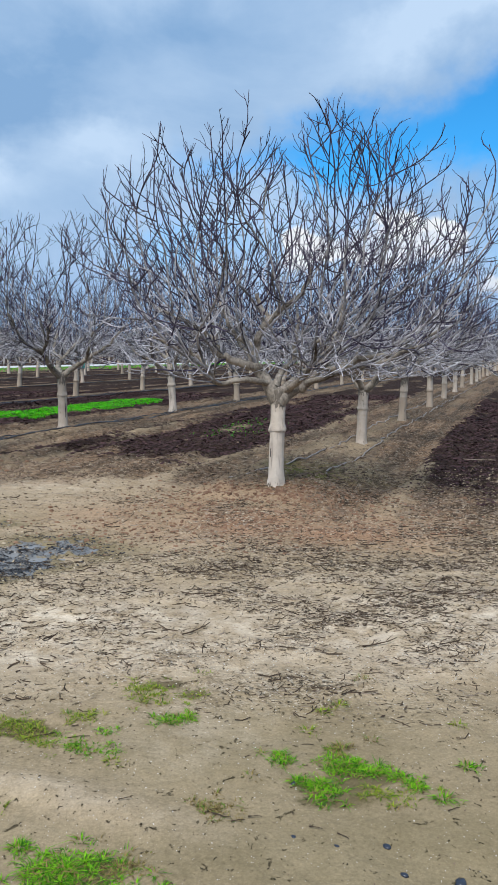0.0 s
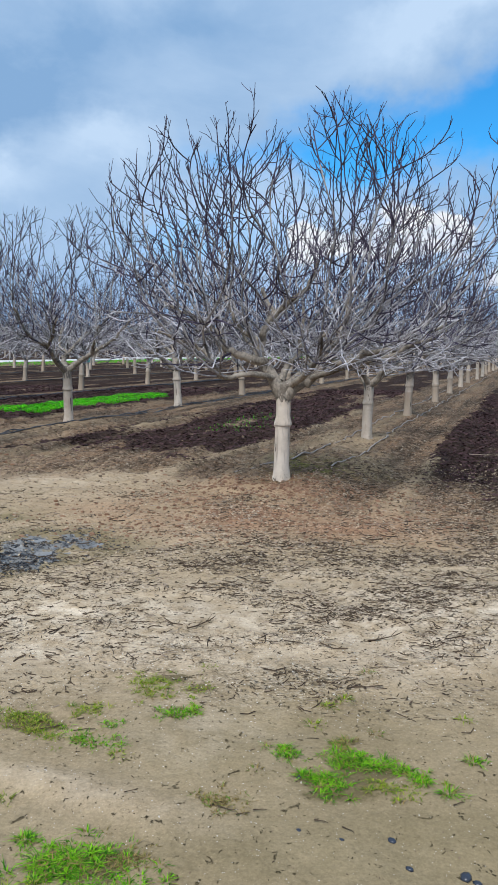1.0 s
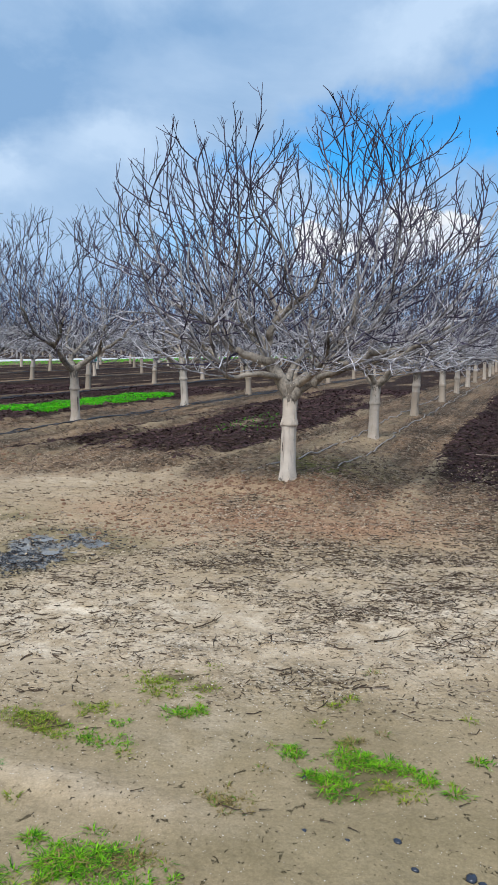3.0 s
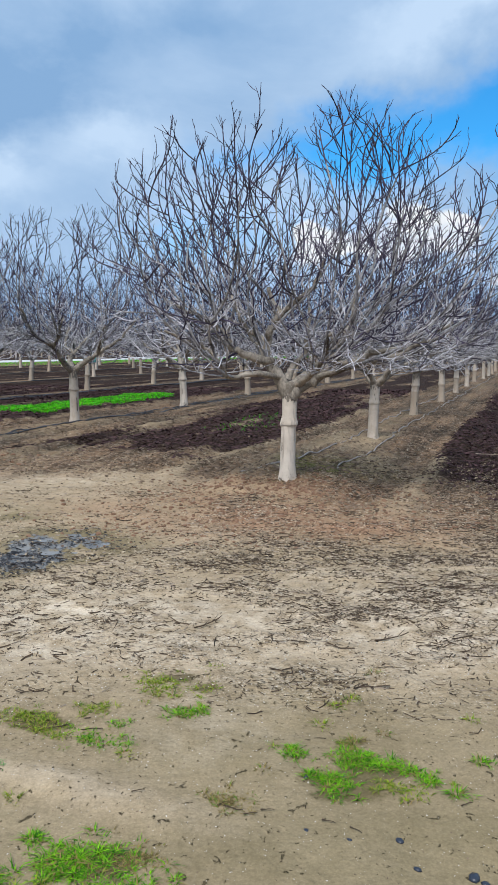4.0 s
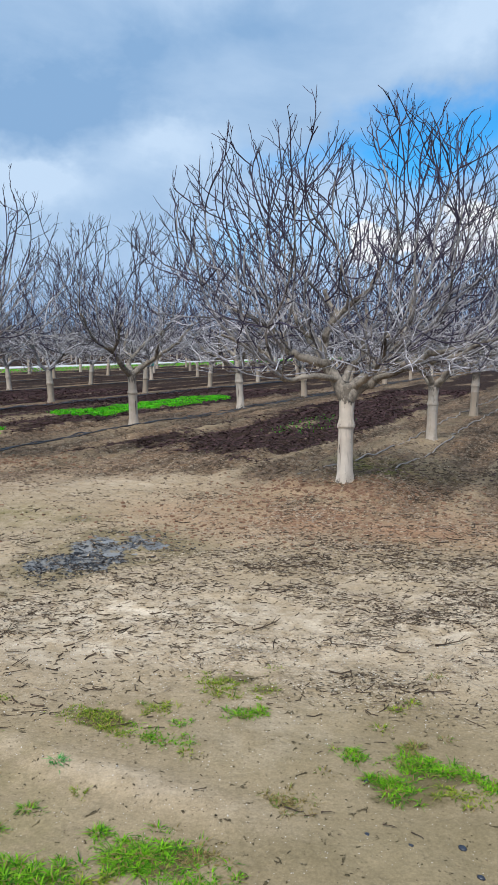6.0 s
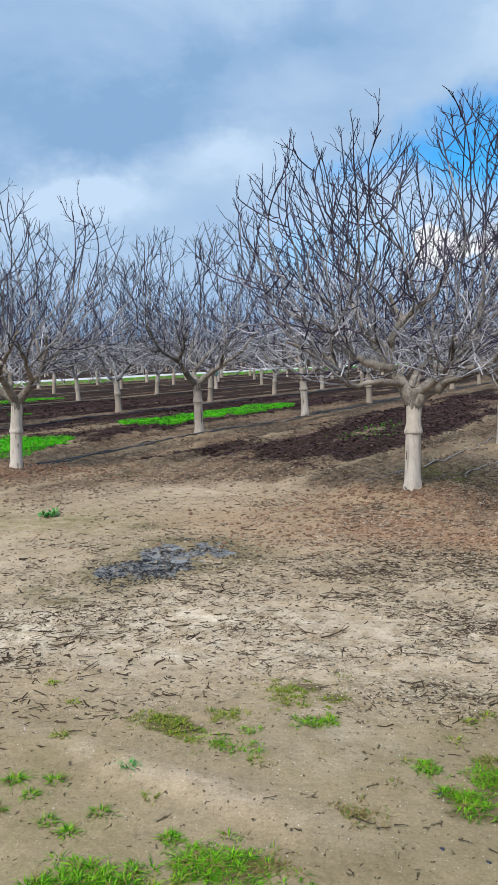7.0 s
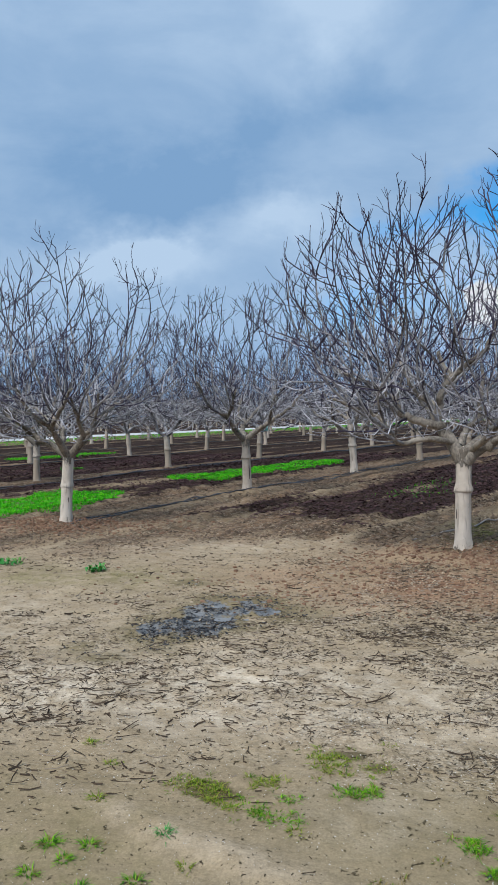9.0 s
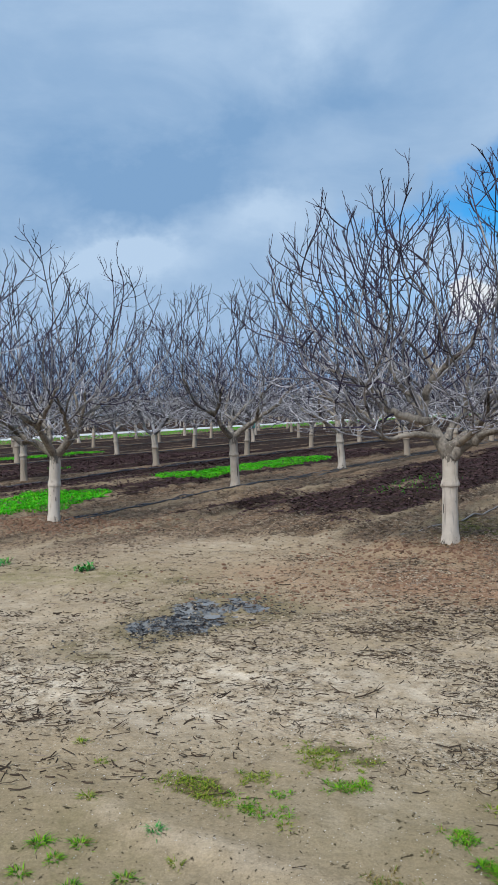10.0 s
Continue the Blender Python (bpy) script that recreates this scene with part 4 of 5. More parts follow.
strip("road", 44.0, 49.5, -10, 180, 0.02, MAT_ROAD, "pale gravel farm road beyond the orchard", "road")


def puddle(name, cx, cy, rx, ry, level, label):
    """A flat sheet added for the shiny film on wet clay; the rough ground breaks through it."""
    verts, faces, n = [(cx, cy, level)], [], 40
    for ring in (0.5, 1.0):
        for k in range(n):
            a = 2 * math.pi * k / n
            w = 1 + 0.25 * noise.noise(V(math.cos(a) * 1.5, math.sin(a) * 1.5, cx))
            verts.append((cx + rx * ring * w * math.cos(a), cy + ry * ring * w * math.sin(a), level))
    for k in range(n):
        a, b = 1 + k, 1 + (k + 1) % n
        faces += [(0, a, b), (a, a + n, b + n, b)]
    tagged(link(name, verts, faces, MAT_WET_FILM), label, "puddle", kind="structure")


# added sheet: the spot itself is wet grey clay without standing water
puddle("water", -1.55, 6.02, 0.55, 0.36, FILM_LEVEL, "flat sheet added for the shiny film on wet grey clay")

# ---- grass ----


def blade(verts, faces, rng, x, y, z, tall, wide, lean, b):
    """One leaf: it rises and bends over in the direction b."""
    a = b + math.pi / 2 + rng.uniform(-0.5, 0.5)
    cx, cy = math.cos(a), math.sin(a)
    lx, ly = math.cos(b) * lean, math.sin(b) * lean
    i = len(verts)
    for f, w in ((0.0, 0.8), (0.5, 1.0)):
        px, py, pz = x + lx * f * f * tall, y + ly * f * f * tall, z + tall * f * (1 - 0.25 * lean * f)
        verts.append((px - cx * wide * w, py - cy * wide * w, pz))
        verts.append((px + cx * wide * w, py + cy * wide * w, pz))
    verts.append((x + lx * tall, y + ly * tall, z + tall * max(0.12, 1 - 0.38 * lean)))
    faces += [(i, i + 1, i + 3, i + 2), (i + 2, i + 3, i + 4)]


def sward(name, spots, mat, label, seed, kind="stuff", category="grass"):
    """spots: (x, y, radius, leaves, height) rosettes joined as one patch; their leaves splay outwards."""
    rng = random.Random(seed)
    verts, faces = [], []
    pts = []
    for x, y, r, n, tall in spots:
        for _ in range(n):
            a, q = rng.uniform(0, 6.28), r * math.sqrt(rng.random())
            pts.append((x + q * math.cos(a), y + q * math.sin(a) * 0.7, tall, a + rng.gauss(0, 0.6)))
    arr = np.array(pts)
    zs = height(arr[:, 0], arr[:, 1])
    for (x, y, tall, b), z in zip(pts, zs):
        blade(verts, faces, rng, x, y, z - 0.004, tall * rng.uniform(0.25, 0.72), rng.uniform(0.0012, 0.0024) * (0.7 + tall * 6), rng.uniform(0.5, 1.9), b)
    return tagged(link(name, verts, faces, mat, smooth=False), label, category, kind=kind)


def tufts(rng, x0, y0, x1, y1, width, count, blades, tall):
    """Small rosettes scattered along a line, thick in its middle."""
    out = []
    for _ in range(count):
        f = rng.random()
        out.append((x0 + (x1 - x0) * f + rng.gauss(0, width * 1.3), y0 + (y1 - y0) * f + rng.gauss(0, width * 1.1),
                    rng.uniform(0.006, 0.02), max(4, int(blades * rng.uniform(0.4, 1.3))), tall * rng.uniform(0.4, 1.1)))
    return out


gr = random.Random(5)
for k, (line, width, count, blades, tall, mat, label) in enumerate((
        ((-0.42, 3.41, -0.36, 3.24), .045, 52, 15, .055, MAT_GRASS_DULL, "sparse yellow-green grass patch with dry stems on soil"),
        ((-0.24, 3.34, -0.13, 3.27), .04, 36, 12, .045, MAT_GRASS_DULL, "thin yellow-green grass patch among twigs"),
        ((-0.32, 3.04, -0.17, 3.09), .024, 42, 17, .055, MAT_GRASS, "small bright green grass patch on bare soil"),
        ((-1.03, 3.02, -0.86, 2.98), .045, 60, 14, .05, MAT_GRASS_DULL, "long low green grass patch on bare soil"),
        ((-0.88, 2.98, -0.70, 2.86), .035, 60, 14, .05, MAT_GRASS_DULL, "ragged yellow-green grass patch on bare soil"),
        ((-0.70, 2.86, -0.42, 2.78), .024, 40, 14, .05, MAT_GRASS, "thin trailing green grass patch on bare soil"),
        ((-0.68, 3.09, -0.57, 3.07), .028, 34, 14, .045, MAT_GRASS_DULL, "small faded green grass patch on soil"),
        ((-0.53, 2.96, -0.50, 2.94), .018, 9, 14, .045, MAT_GRASS, "small starry green grass tuft on bare soil"),
        ((0.20, 2.77, 0.25, 2.70), .018, 22, 18, .055, MAT_GRASS, "small bright green grass tuft on damp soil"),
        ((0.44, 2.86, 0.47, 2.74), .018, 20, 14, .045, MAT_GRASS_DULL, "thin grass stalks above a damp hollow"),
        ((0.40, 2.70, 0.62, 2.66), .026, 70, 20, .062, MAT_GRASS, "lush bright green grass at a damp hollow"),
        ((0.62, 2.67, 0.75, 2.53), .018, 46, 16, .05, MAT_GRASS, "curved rim of green grass round a damp hollow"),
        ((0.29, 2.60, 0.38, 2.55), .016, 26, 18, .055, MAT_GRASS, "green grass tuft beside a dark wet hollow"),
        ((0.37, 2.60, 0.38, 2.46), .022, 34, 18, .06, MAT_GRASS, "starry green grass at the edge of a wet hollow"),
        ((0.54, 2.53, 0.70, 2.46), .024, 42, 14, .045, MAT_GRASS_DULL, "thin green grass along a damp hollow"),
        ((-0.10, 2.47, 0.04, 2.38), .035, 46, 13, .04, MAT_GRASS_DEAD, "brown half-dead grass tuft on damp soil"),
        ((-0.58, 2.03, -0.42, 2.14), .04, 95, 20, .065, MAT_GRASS, "thick bright green grass clump on damp soil"),
        ((-0.98, 1.92, -0.74, 1.96), .04, 110, 20, .075, MAT_GRASS, "thick bright green grass clump spreading over soil"),
        ((-0.72, 1.92, -0.58, 1.95), .04, 30, 16, .05, MAT_GRASS_DULL, "thin green and yellow grass on damp soil"),
        ((-0.40, 2.13, -0.28, 2.08), .035, 60, 16, .035, MAT_GRASS_DEAD, "brown withered grass clump on damp soil"),
        ((-0.44, 1.98, -0.22, 1.97), .03, 64, 17, .05, MAT_GRASS, "green and dry grass clump on damp soil"),
        ((-0.20, 3.57, -0.15, 3.54), .02, 10, 10, .04, MAT_GRASS_DULL, "thin pale grass tuft among twigs"))):
    sward("grass_patch", tufts(gr, *line, width, count, blades, tall), mat, label, 1 + k)
for k, (x, y, n, tall, mat, label) in enumerate((
        (0.96, 2.68, 60, .06, MAT_GRASS, "small bright green grass tuft on damp soil"), (0.81, 2.47, 70, .055, MAT_GRASS, "small bright green grass tuft beside a stick"),
        (-0.66, 2.19, 110, .05, MAT_GRASS, "small starry green grass tuft on bare soil"), (0.44, 3.16, 60, .05, MAT_GRASS_DULL, "sparse yellow-green grass tuft on soil"),
        (0.52, 3.22, 50, .05, MAT_GRASS_DULL, "sparse yellow-green grass tuft on soil"), (0.35, 2.98, 30, .05, MAT_GRASS_DULL, "sparse pale grass tuft on soil"),
        (0.48, 2.83, 55, .06, MAT_GRASS_DEAD, "yellowing grass tuft near a damp hollow"), (0.62, 2.90, 34, .04, MAT_GRASS_DEAD, "dry grass tuft on soil"),
        (-1.36, 2.45, 100, .06, MAT_GRASS, "small green grass tuft on bare soil"), (-1.20, 2.47, 80, .05, MAT_GRASS, "small spreading green grass tuft on soil"),
        (-1.25, 2.36, 70, .045, MAT_GRASS, "small low green grass tuft on soil"), (-1.34, 2.26, 60, .05, MAT_GRASS, "small green grass tuft on damp soil"),
        (-1.32, 2.79, 60, .05, MAT_GRASS_DULL, "faded grass tuft beside a stick"), (-1.60, 3.32, 40, .05, MAT_GRASS_DULL, "thin pale grass tuft among twigs"),
        (-1.40, 3.12, 40, .04, MAT_GRASS_DULL, "thin pale grass tuft on soil"), (-0.45, 2.72, 36, .04, MAT_GRASS_DULL, "thin pale grass tuft on soil"),
        (-0.94, 2.58, 40, .05, MAT_WEED, "bluish-green seedling tuft on pale soil"), (-0.80, 2.42, 40, .045, MAT_GRASS_DULL, "thin green grass tuft on soil"),
        (-0.95, 2.30, 60, .05, MAT_GRASS, "small green grass tuft on soil"), (-1.12, 2.22, 60, .05, MAT_GRASS, "small green grass tuft on soil"),
        (0.10, 2.62, 26, .04, MAT_GRASS_DEAD, "dry grass tuft on damp soil"), (1.02, 3.02, 30, .05, MAT_GRASS_DULL, "thin pale grass tuft on soil"),
        (0.66, 3.5, 24, .05, MAT_GRASS_DEAD, "dry grass tuft among twigs"), (-1.02, 2.17, 60, .06, MAT_GRASS, "small green grass tuft on soil"))):
    sward("grass_tuft", [(x, y, .028, n, tall), (x + .02, y - .01, .05, n // 3, tall * .7)], mat, label, 40 + k)


def green_strip(u0, u1, v0, v1, count, tall, seed, label):
    """Cover grass along an alley, thick in the middle and frayed outwards."""
    rng = np.random.default_rng(seed)
    u, v = rng.uniform(u0, u1, count * 3), rng.uniform(v0, v1, count * 3)
    x, y = plan(u, v)
    mid, half = (u0 + u1) / 2, (u1 - u0) / 2
    ends = np.minimum(fade(v, v0, v0 + 1.5), 1 - fade(v, v1 - 3.0, v1))
    keep = (1 - (np.abs(u - mid) / half) ** 2) * ends + 0.6 * rough(x, y, 0.9, 140 + seed, 4) > 0.42
    x, y = x[keep][:count], y[keep][:count]
    z = height(x, y)
    r = random.Random(seed)
    verts, faces = [], []
    for px, py, pz in zip(x, y, z):
        blade(verts, faces, r, px, py, pz - 0.01, tall * r.uniform(0.4, 1.15), r.uniform(0.0035, 0.008) * (1 if tall < 0.2 else 2.2), r.uniform(0.3, 1.3), r.uniform(0, 6.28))
    return tagged(link("grass_strip", verts, faces, MAT_COVER, smooth=False), label, "grass", kind="stuff")


green_strip(10.0, 12.7, 2.5, 13.2, 36000, 0.085, 1, "bright green strip of cover grass between tree rows")
green_strip(10.6, 12.7, 14.2, 25.0, 22000, 0.085, 2, "bright green strip of cover grass between tree rows")
green_strip(23.0, 25.0, 19.0, 26.5, 3400, 0.11, 3, "patchy green strip of cover grass between far rows")
green_strip(17.0, 18.2, 15.5, 18.5, 700, 0.12, 4, "small green weed patch between tree rows")
green_strip(36.8, 43.8, 5.0, 150.0, 12000, 0.22, 5, "green grass verge along the pale road")
green_strip(4.6, 6.2, 12.5, 19.0, 260, 0.07, 6, "thin scattered green seedlings in the leaf litter")


def weed(x, y, size, label):
    rng = random.Random(int(abs(x) * 100))
    verts, faces = [], []
    z0 = ground_z(x, y)
    for k in range(44):
        a, q = rng.uniform(0, 6.28), size * math.sqrt(rng.random())
        cx, cy, cz = x + q * math.cos(a), y + q * math.sin(a), z0 + rng.uniform(0.02, 0.07)
        l, w, t = rng.uniform(.035, .07), rng.uniform(.011, .021), rng.uniform(-.02, .02)
        b = rng.uniform(0, 6.28)
        dx, dy = math.cos(b), math.sin(b)
        i = len(verts)
        verts += [(cx - dx * l * .2, cy - dy * l * .2, z0 - .002), (cx + dx * l * .5 - dy * w, cy + dy * l * .5 + dx * w, cz), (cx + dx * l * .5 + dy * w, cy + dy * l * .5 - dx * w, cz), (cx + dx * l, cy + dy * l, cz + t)]
        faces += [(i, i + 2, i + 1), (i + 1, i + 2, i + 3)]
    tagged(link("weed", verts, faces, MAT_WEED), label, "weed")


weed(-4.49, 7.37, 0.13, "leafy dark green weed on bare soil")
weed(-3.34, 7.12, 0.11, "low leafy green weed on bare soil")

# ---- drip hoses ----


def hose(u, v0, v1, wave, mat, seed, label, r=0.012, free=None):
    rng = random.Random(seed)
    pts, v, s = [], v0, 0.0
    while v < v1:
        s = 0.8 * s + rng.gauss(0, wave)
        uu = u + s
        if free and v < free[0]:
            uu += free[1] * ((free[0] - v) / (free[0] - v0)) ** 2
        x, y = plan(uu, v)
        pts.append((x, y))
        v += 0.28 if v < 30 else 0.9
    arr = np.array(pts)
    zs = height(arr[:, 0], arr[:, 1])
    line = [V(x, y, z + r * 0.8 + abs(rng.gauss(0, 0.006))) for (x, y), z in zip(pts, zs)]
    t = Tubes()
    t.add(spline(line, 3), [r] * (3 * (len(line) - 1) + 1), 7, 0)
    ob = t.object("drip_hose", [mat])
    return tagged(ob, label, "irrigation hose", "drip hoses along the rows")


hose(2.30, 9.55, 95, 0.035, MAT_HOSE_DUST, 1, "dusty grey drip hose winding along the soil", free=(11, -0.1))
hose(3.00, 8.75, 95, 0.030, MAT_HOSE_DUST, 2, "dusty grey drip hose lying beside the trunks", free=(10.2, 0.25))
hose(8.72, 7.9, 90, 0.025, MAT_HOSE, 3, "black drip hose lying on bare soil", 0.012, (9.3, -0.3))
hose(8.60, 8.1, 80, 0.030, MAT_HOSE, 4, "black drip hose lying on bare soil", 0.011, (9.6, -0.2))
hose(8.85, 8.4, 60, 0.022, MAT_HOSE, 5, "black drip hose lying on bare soil", 0.011)
hose(14.25, 6.0, 90, 0.035, MAT_HOSE, 6, "black drip hose along a far tree row", 0.018)
hose(14.45, 9.0, 60, 0.035, MAT_HOSE, 7, "black drip hose along a far tree row", 0.015)
hose(20.6, 8.0, 80, 0.03, MAT_HOSE, 8, "black drip hose along a far tree row", 0.018)
hose(26.8, 10.0, 80, 0.03, MAT_HOSE, 9, "black drip hose along a far tree row", 0.018)

# ---- litter: chopped twigs, dead leaves, clods and grit ----


def scatter(rng, count, x0, x1, y0, y1, weight, power=1.0):
    """Points thinned by a weight field; nearer ground gets more of them."""
    xs, ys = [], []
    got = 0
    while got < count:
        f = rng.random(count * 2) ** power
        y = y0 + (y1 - y0) * f
        x = rng.uniform(x0, x1, count * 2)
        k = rng.random(count * 2) < weight(x, y)
        xs.append(x[k])
        ys.append(y[k])
        got += int(k.sum())
    return np.concatenate(xs)[:count], np.concatenate(ys)[:count]


def stick_weight(x, y):
    n = rough(x * 0.8, y * 1.3, 0.9, 151, 4) + 0.7 * rough(x * 0.8, y * 1.3, 0.3, 153, 3)
    w = fade(y, 2.7, 4.1) * np.clip(0.36 + 0.72 * n, 0.05, 1) * (1 - 0.6 * fade(y, 5.4, 6.8)) * (0.42 + 0.58 * fade(x + 0.5 * rough(x, y, 0.7, 193, 2), -1.1, 0.5)) * (1 - 0.5 * blot(x, y, 0.1, 3.6, 0.6, 0.35) - 0.4 * blot(x, y, 0.2, 6.4, 1.3, 0.7))
    clear = blot(x, y, -2.4, 8.8, 2.0, 0.7, 10) + blot(x, y, -3.8, 6.7, 1.6, 0.5) + blot(x, y, -0.7, 2.5, 0.9, 0.2, -21)
    w = w + 0.5 * blot(x, y, 2.5, 7.2, 0.6, 1.7, -20) * np.clip(0.5 + n, 0, 1)
    return w * np.clip(1 - clear, 0.03, 1)


def twig_litter(name, count, seed, mat, label, size, bounds, power, weight, stout=1.0):
    g = np.random.default_rng(seed)
    x, y = scatter(g, count, *bounds, weight, power)
    r = random.Random(seed)
    z = height(x, y)
    verts, faces = [], []
    for px, py, pz in zip(x, y, z):
        l = min(size[0] * math.exp(r.gauss(0.2, 0.65)), size[1])
        a = r.gauss(0.1, 0.75) if r.random() < 0.6 else r.uniform(0, 3.14)
        dx, dy = math.cos(a) * l / 2, math.sin(a) * l / 2
        t = r.uniform(0.0008, 0.0022) * (1 + l * 6) * (0.45 + 0.11 * py) * stout
        bx, by = -math.sin(a), math.cos(a)
        sag = r.gauss(0, 0.12) * l
        i = len(verts)
        bends = (-1, 1) if l < 0.045 else (-1, 0, 1)
        for f in bends:
            cx, cy, cz = px + dx * f + bx * sag * (f == 0), py + dy * f + by * sag * (f == 0), pz + t * 0.7 + (r.uniform(0, 0.5 * t + 0.10 * l) if f else 0)
            verts += [(cx - bx * t, cy - by * t, cz - t * .6), (cx + bx * t, cy + by * t, cz - t * .6), (cx, cy, cz + t * 1.1)]
        for s in range(0, 3 * (len(bends) - 1), 3):
            for k in range(3):
                a0, b0 = i + s + k, i + s + (k + 1) % 3
                faces.append((a0, b0, b0 + 3, a0 + 3))
        e = i + 3 * (len(bends) - 1)
        faces += [(i + 2, i + 1, i), (e, e + 1, e + 2)]
    return tagged(link(name, verts, faces, mat, smooth=False), label, "twigs", kind="stuff")


twig_litter("twig_litter", 17000, 11, MAT_STICK, "dark chopped twigs scattered over pale soil", (0.024, 0.15), (-4.8, 4.4, 2.2, 10.5), 1.2, stick_weight)
twig_litter("twig_litter", 7500, 12, MAT_STICK_PALE, "bleached chopped twigs scattered over pale soil", (0.020, 0.12), (-4.6, 4.2, 2.2, 9.5), 1.3, stick_weight)
twig_litter("twig_litter", 170, 13, MAT_STICK, "dark wood chips on damp soil", (0.006, 0.03), (-1.6, 1.4, 1.75, 3.2), 1.0, lambda x, y: 0.5 + 0 * x)


def leaf_weight(x, y):
    return np.clip(mulch_at(x, y) * 1.3 - 0.25, 0, 1)


def flakes(name, count, seed, mat, label, size, bounds, power, weight, category, slim=0.6):
    """Curled flakes: two triangles folded along the middle."""
    g = np.random.default_rng(seed)
    x, y = scatter(g, count, *bounds, weight, power)
    z = height(x, y)
    n = len(x)
    a, s = (g.uniform(0, 6.28, n) if slim > 0.5 else g.normal(0.1, 0.8, n)), g.uniform(*size, n) * (0.75 + 0.03 * y)
    ca, sa = np.cos(a), np.sin(a)
    lift = g.uniform(0.05, 0.8 if slim < 0.5 else 0.9, (n, 4)) * s[:, None]
    dx, dy = np.array([-1, 0.2, 1, -0.2]), np.array([0, -slim, 0, slim])
    vx = x[:, None] + (dx * ca[:, None] - dy * sa[:, None]) * s[:, None]
    vy = y[:, None] + (dx * sa[:, None] + dy * ca[:, None]) * s[:, None]
    verts = np.stack([vx, vy, z[:, None] + lift], 2).reshape(-1, 3)
    i = np.arange(n) * 4
    faces = np.concatenate([np.stack([i, i + 1, i + 3], 1), np.stack([i + 1, i + 2, i + 3], 1)])
    return tagged(link(name, verts.tolist(), faces.tolist(), mat, smooth=False), label, category, kind="stuff")


flakes("leaf_litter", 60000, 21, MAT_LITTER, "dark rotting leaf litter along the orchard alleys", (0.014, 0.038), (-15, 9, 8.0, 30), 1.5, leaf_weight, "leaf litter")
flakes("bark_litter", 13000, 22, MAT_STICK, "dark bark crumbs on the headland soil", (0.005, 0.019), (-4.8, 4.6, 3.0, 12.0), 1.0,
       lambda x, y: stick_weight(x, y) * np.clip(0.5 + rough(x, y, 0.8, 157, 3), 0, 1) * (1 - 0.6 * fade(y, 5.8, 7.0)), "bark", 0.24)
flakes("bark_litter", 9000, 25, MAT_STICK, "small dark bark crumbs between the wheel tracks", (0.007, 0.024), (-8, 7, 8.0, 18.0), 1.2,
       lambda x, y: np.clip(tilled_at(x, y) * np.clip(0.3 + 1.2 * rough(x, y, 0.5, 159, 3), 0, 1) * np.clip(1 - mulch_at(x, y), 0.1, 1), 0.01, 1), "bark", 0.35)
twig_litter("bark_litter", 380, 24, MAT_STICK, "chunky dark bark pieces heaped on the soil", (0.026, 0.10), (-3.4, -0.6, 2.6, 5.9), 1.0,
            lambda x, y: (blot(x, y, -1.85, 3.5, 0.75, 0.6) + blot(x, y, -3.06, 5.55, 0.3, 0.12)) * np.clip(0.35 + 1.4 * rough(x, y, 0.3, 169, 3), 0, 1), 1.7)
flakes("wet_mud_crumbs", 900, 23, MAT_CHAR, "black wet crumbs round a patch of wet clay", (0.006, 0.024), (-2.9, -0.7, 4.6, 7.2), 1.0, lambda x, y: np.clip(wet_at(x, y) - 0.1, 0, 1) * np.clip(0.25 + 1.6 * blot(x, y, -1.75, 6.45, 0.7, 0.16, 8) + blot(x, y, -1.9, 5.2, 0.4, 0.3) + 0.6 * rough(x, y, 0.2, 167, 2), 0.05, 1), "mud", 0.4)


def clods(name, count, seed, mat, label, size, bounds, power, weight):
    g = np.random.default_rng(seed)
    x, y = scatter(g, count, *bounds, weight, power)
    z = height(x, y)
    n = len(x)
    s = g.uniform(size[0], size[1], n) * g.uniform(0.4, 1, n) * np.clip(0.12 * y, 0.2, 1.3)
    ring = np.arange(5) * 2 * np.pi / 5
    foot = np.stack([np.cos(ring), np.sin(ring), 0 * ring - 0.45], 1)
    brow = np.stack([0.72 * np.cos(ring + 0.5), 0.72 * np.sin(ring + 0.5), 0 * ring + 0.28], 1)
    base = np.concatenate([foot, brow, [[0.0, 0.0, 0.48]]])
    jig = 1 + g.uniform(-0.38, 0.38, (n, 11, 1))
    a, long = g.uniform(0, 6.28, n), g.uniform(0.8, 1.5, (n, 1))
    b = base[None] * jig * s[:, None, None]
    ca, sa = np.cos(a)[:, None], np.sin(a)[:, None]
    bx, by = b[..., 0] * long, b[..., 1] / long
    vx, vy = bx * ca - by * sa, bx * sa + by * ca
    verts = np.stack([vx + x[:, None], vy + y[:, None], b[..., 2] + z[:, None] + 0.15 * s[:, None]], 2).reshape(-1, 3)
    i = (np.arange(n) * 11)[:, None, None]
    tri = np.array([t for k in range(5) for t in ((k, (k + 1) % 5, 5 + k), ((k + 1) % 5, 5 + (k + 1) % 5, 5 + k), (5 + k, 5 + (k + 1) % 5, 10))])[None]
    return tagged(link(name, verts.tolist(), (i + tri).reshape(-1, 3).tolist(), mat, smooth=False), label, "soil", kind="stuff")


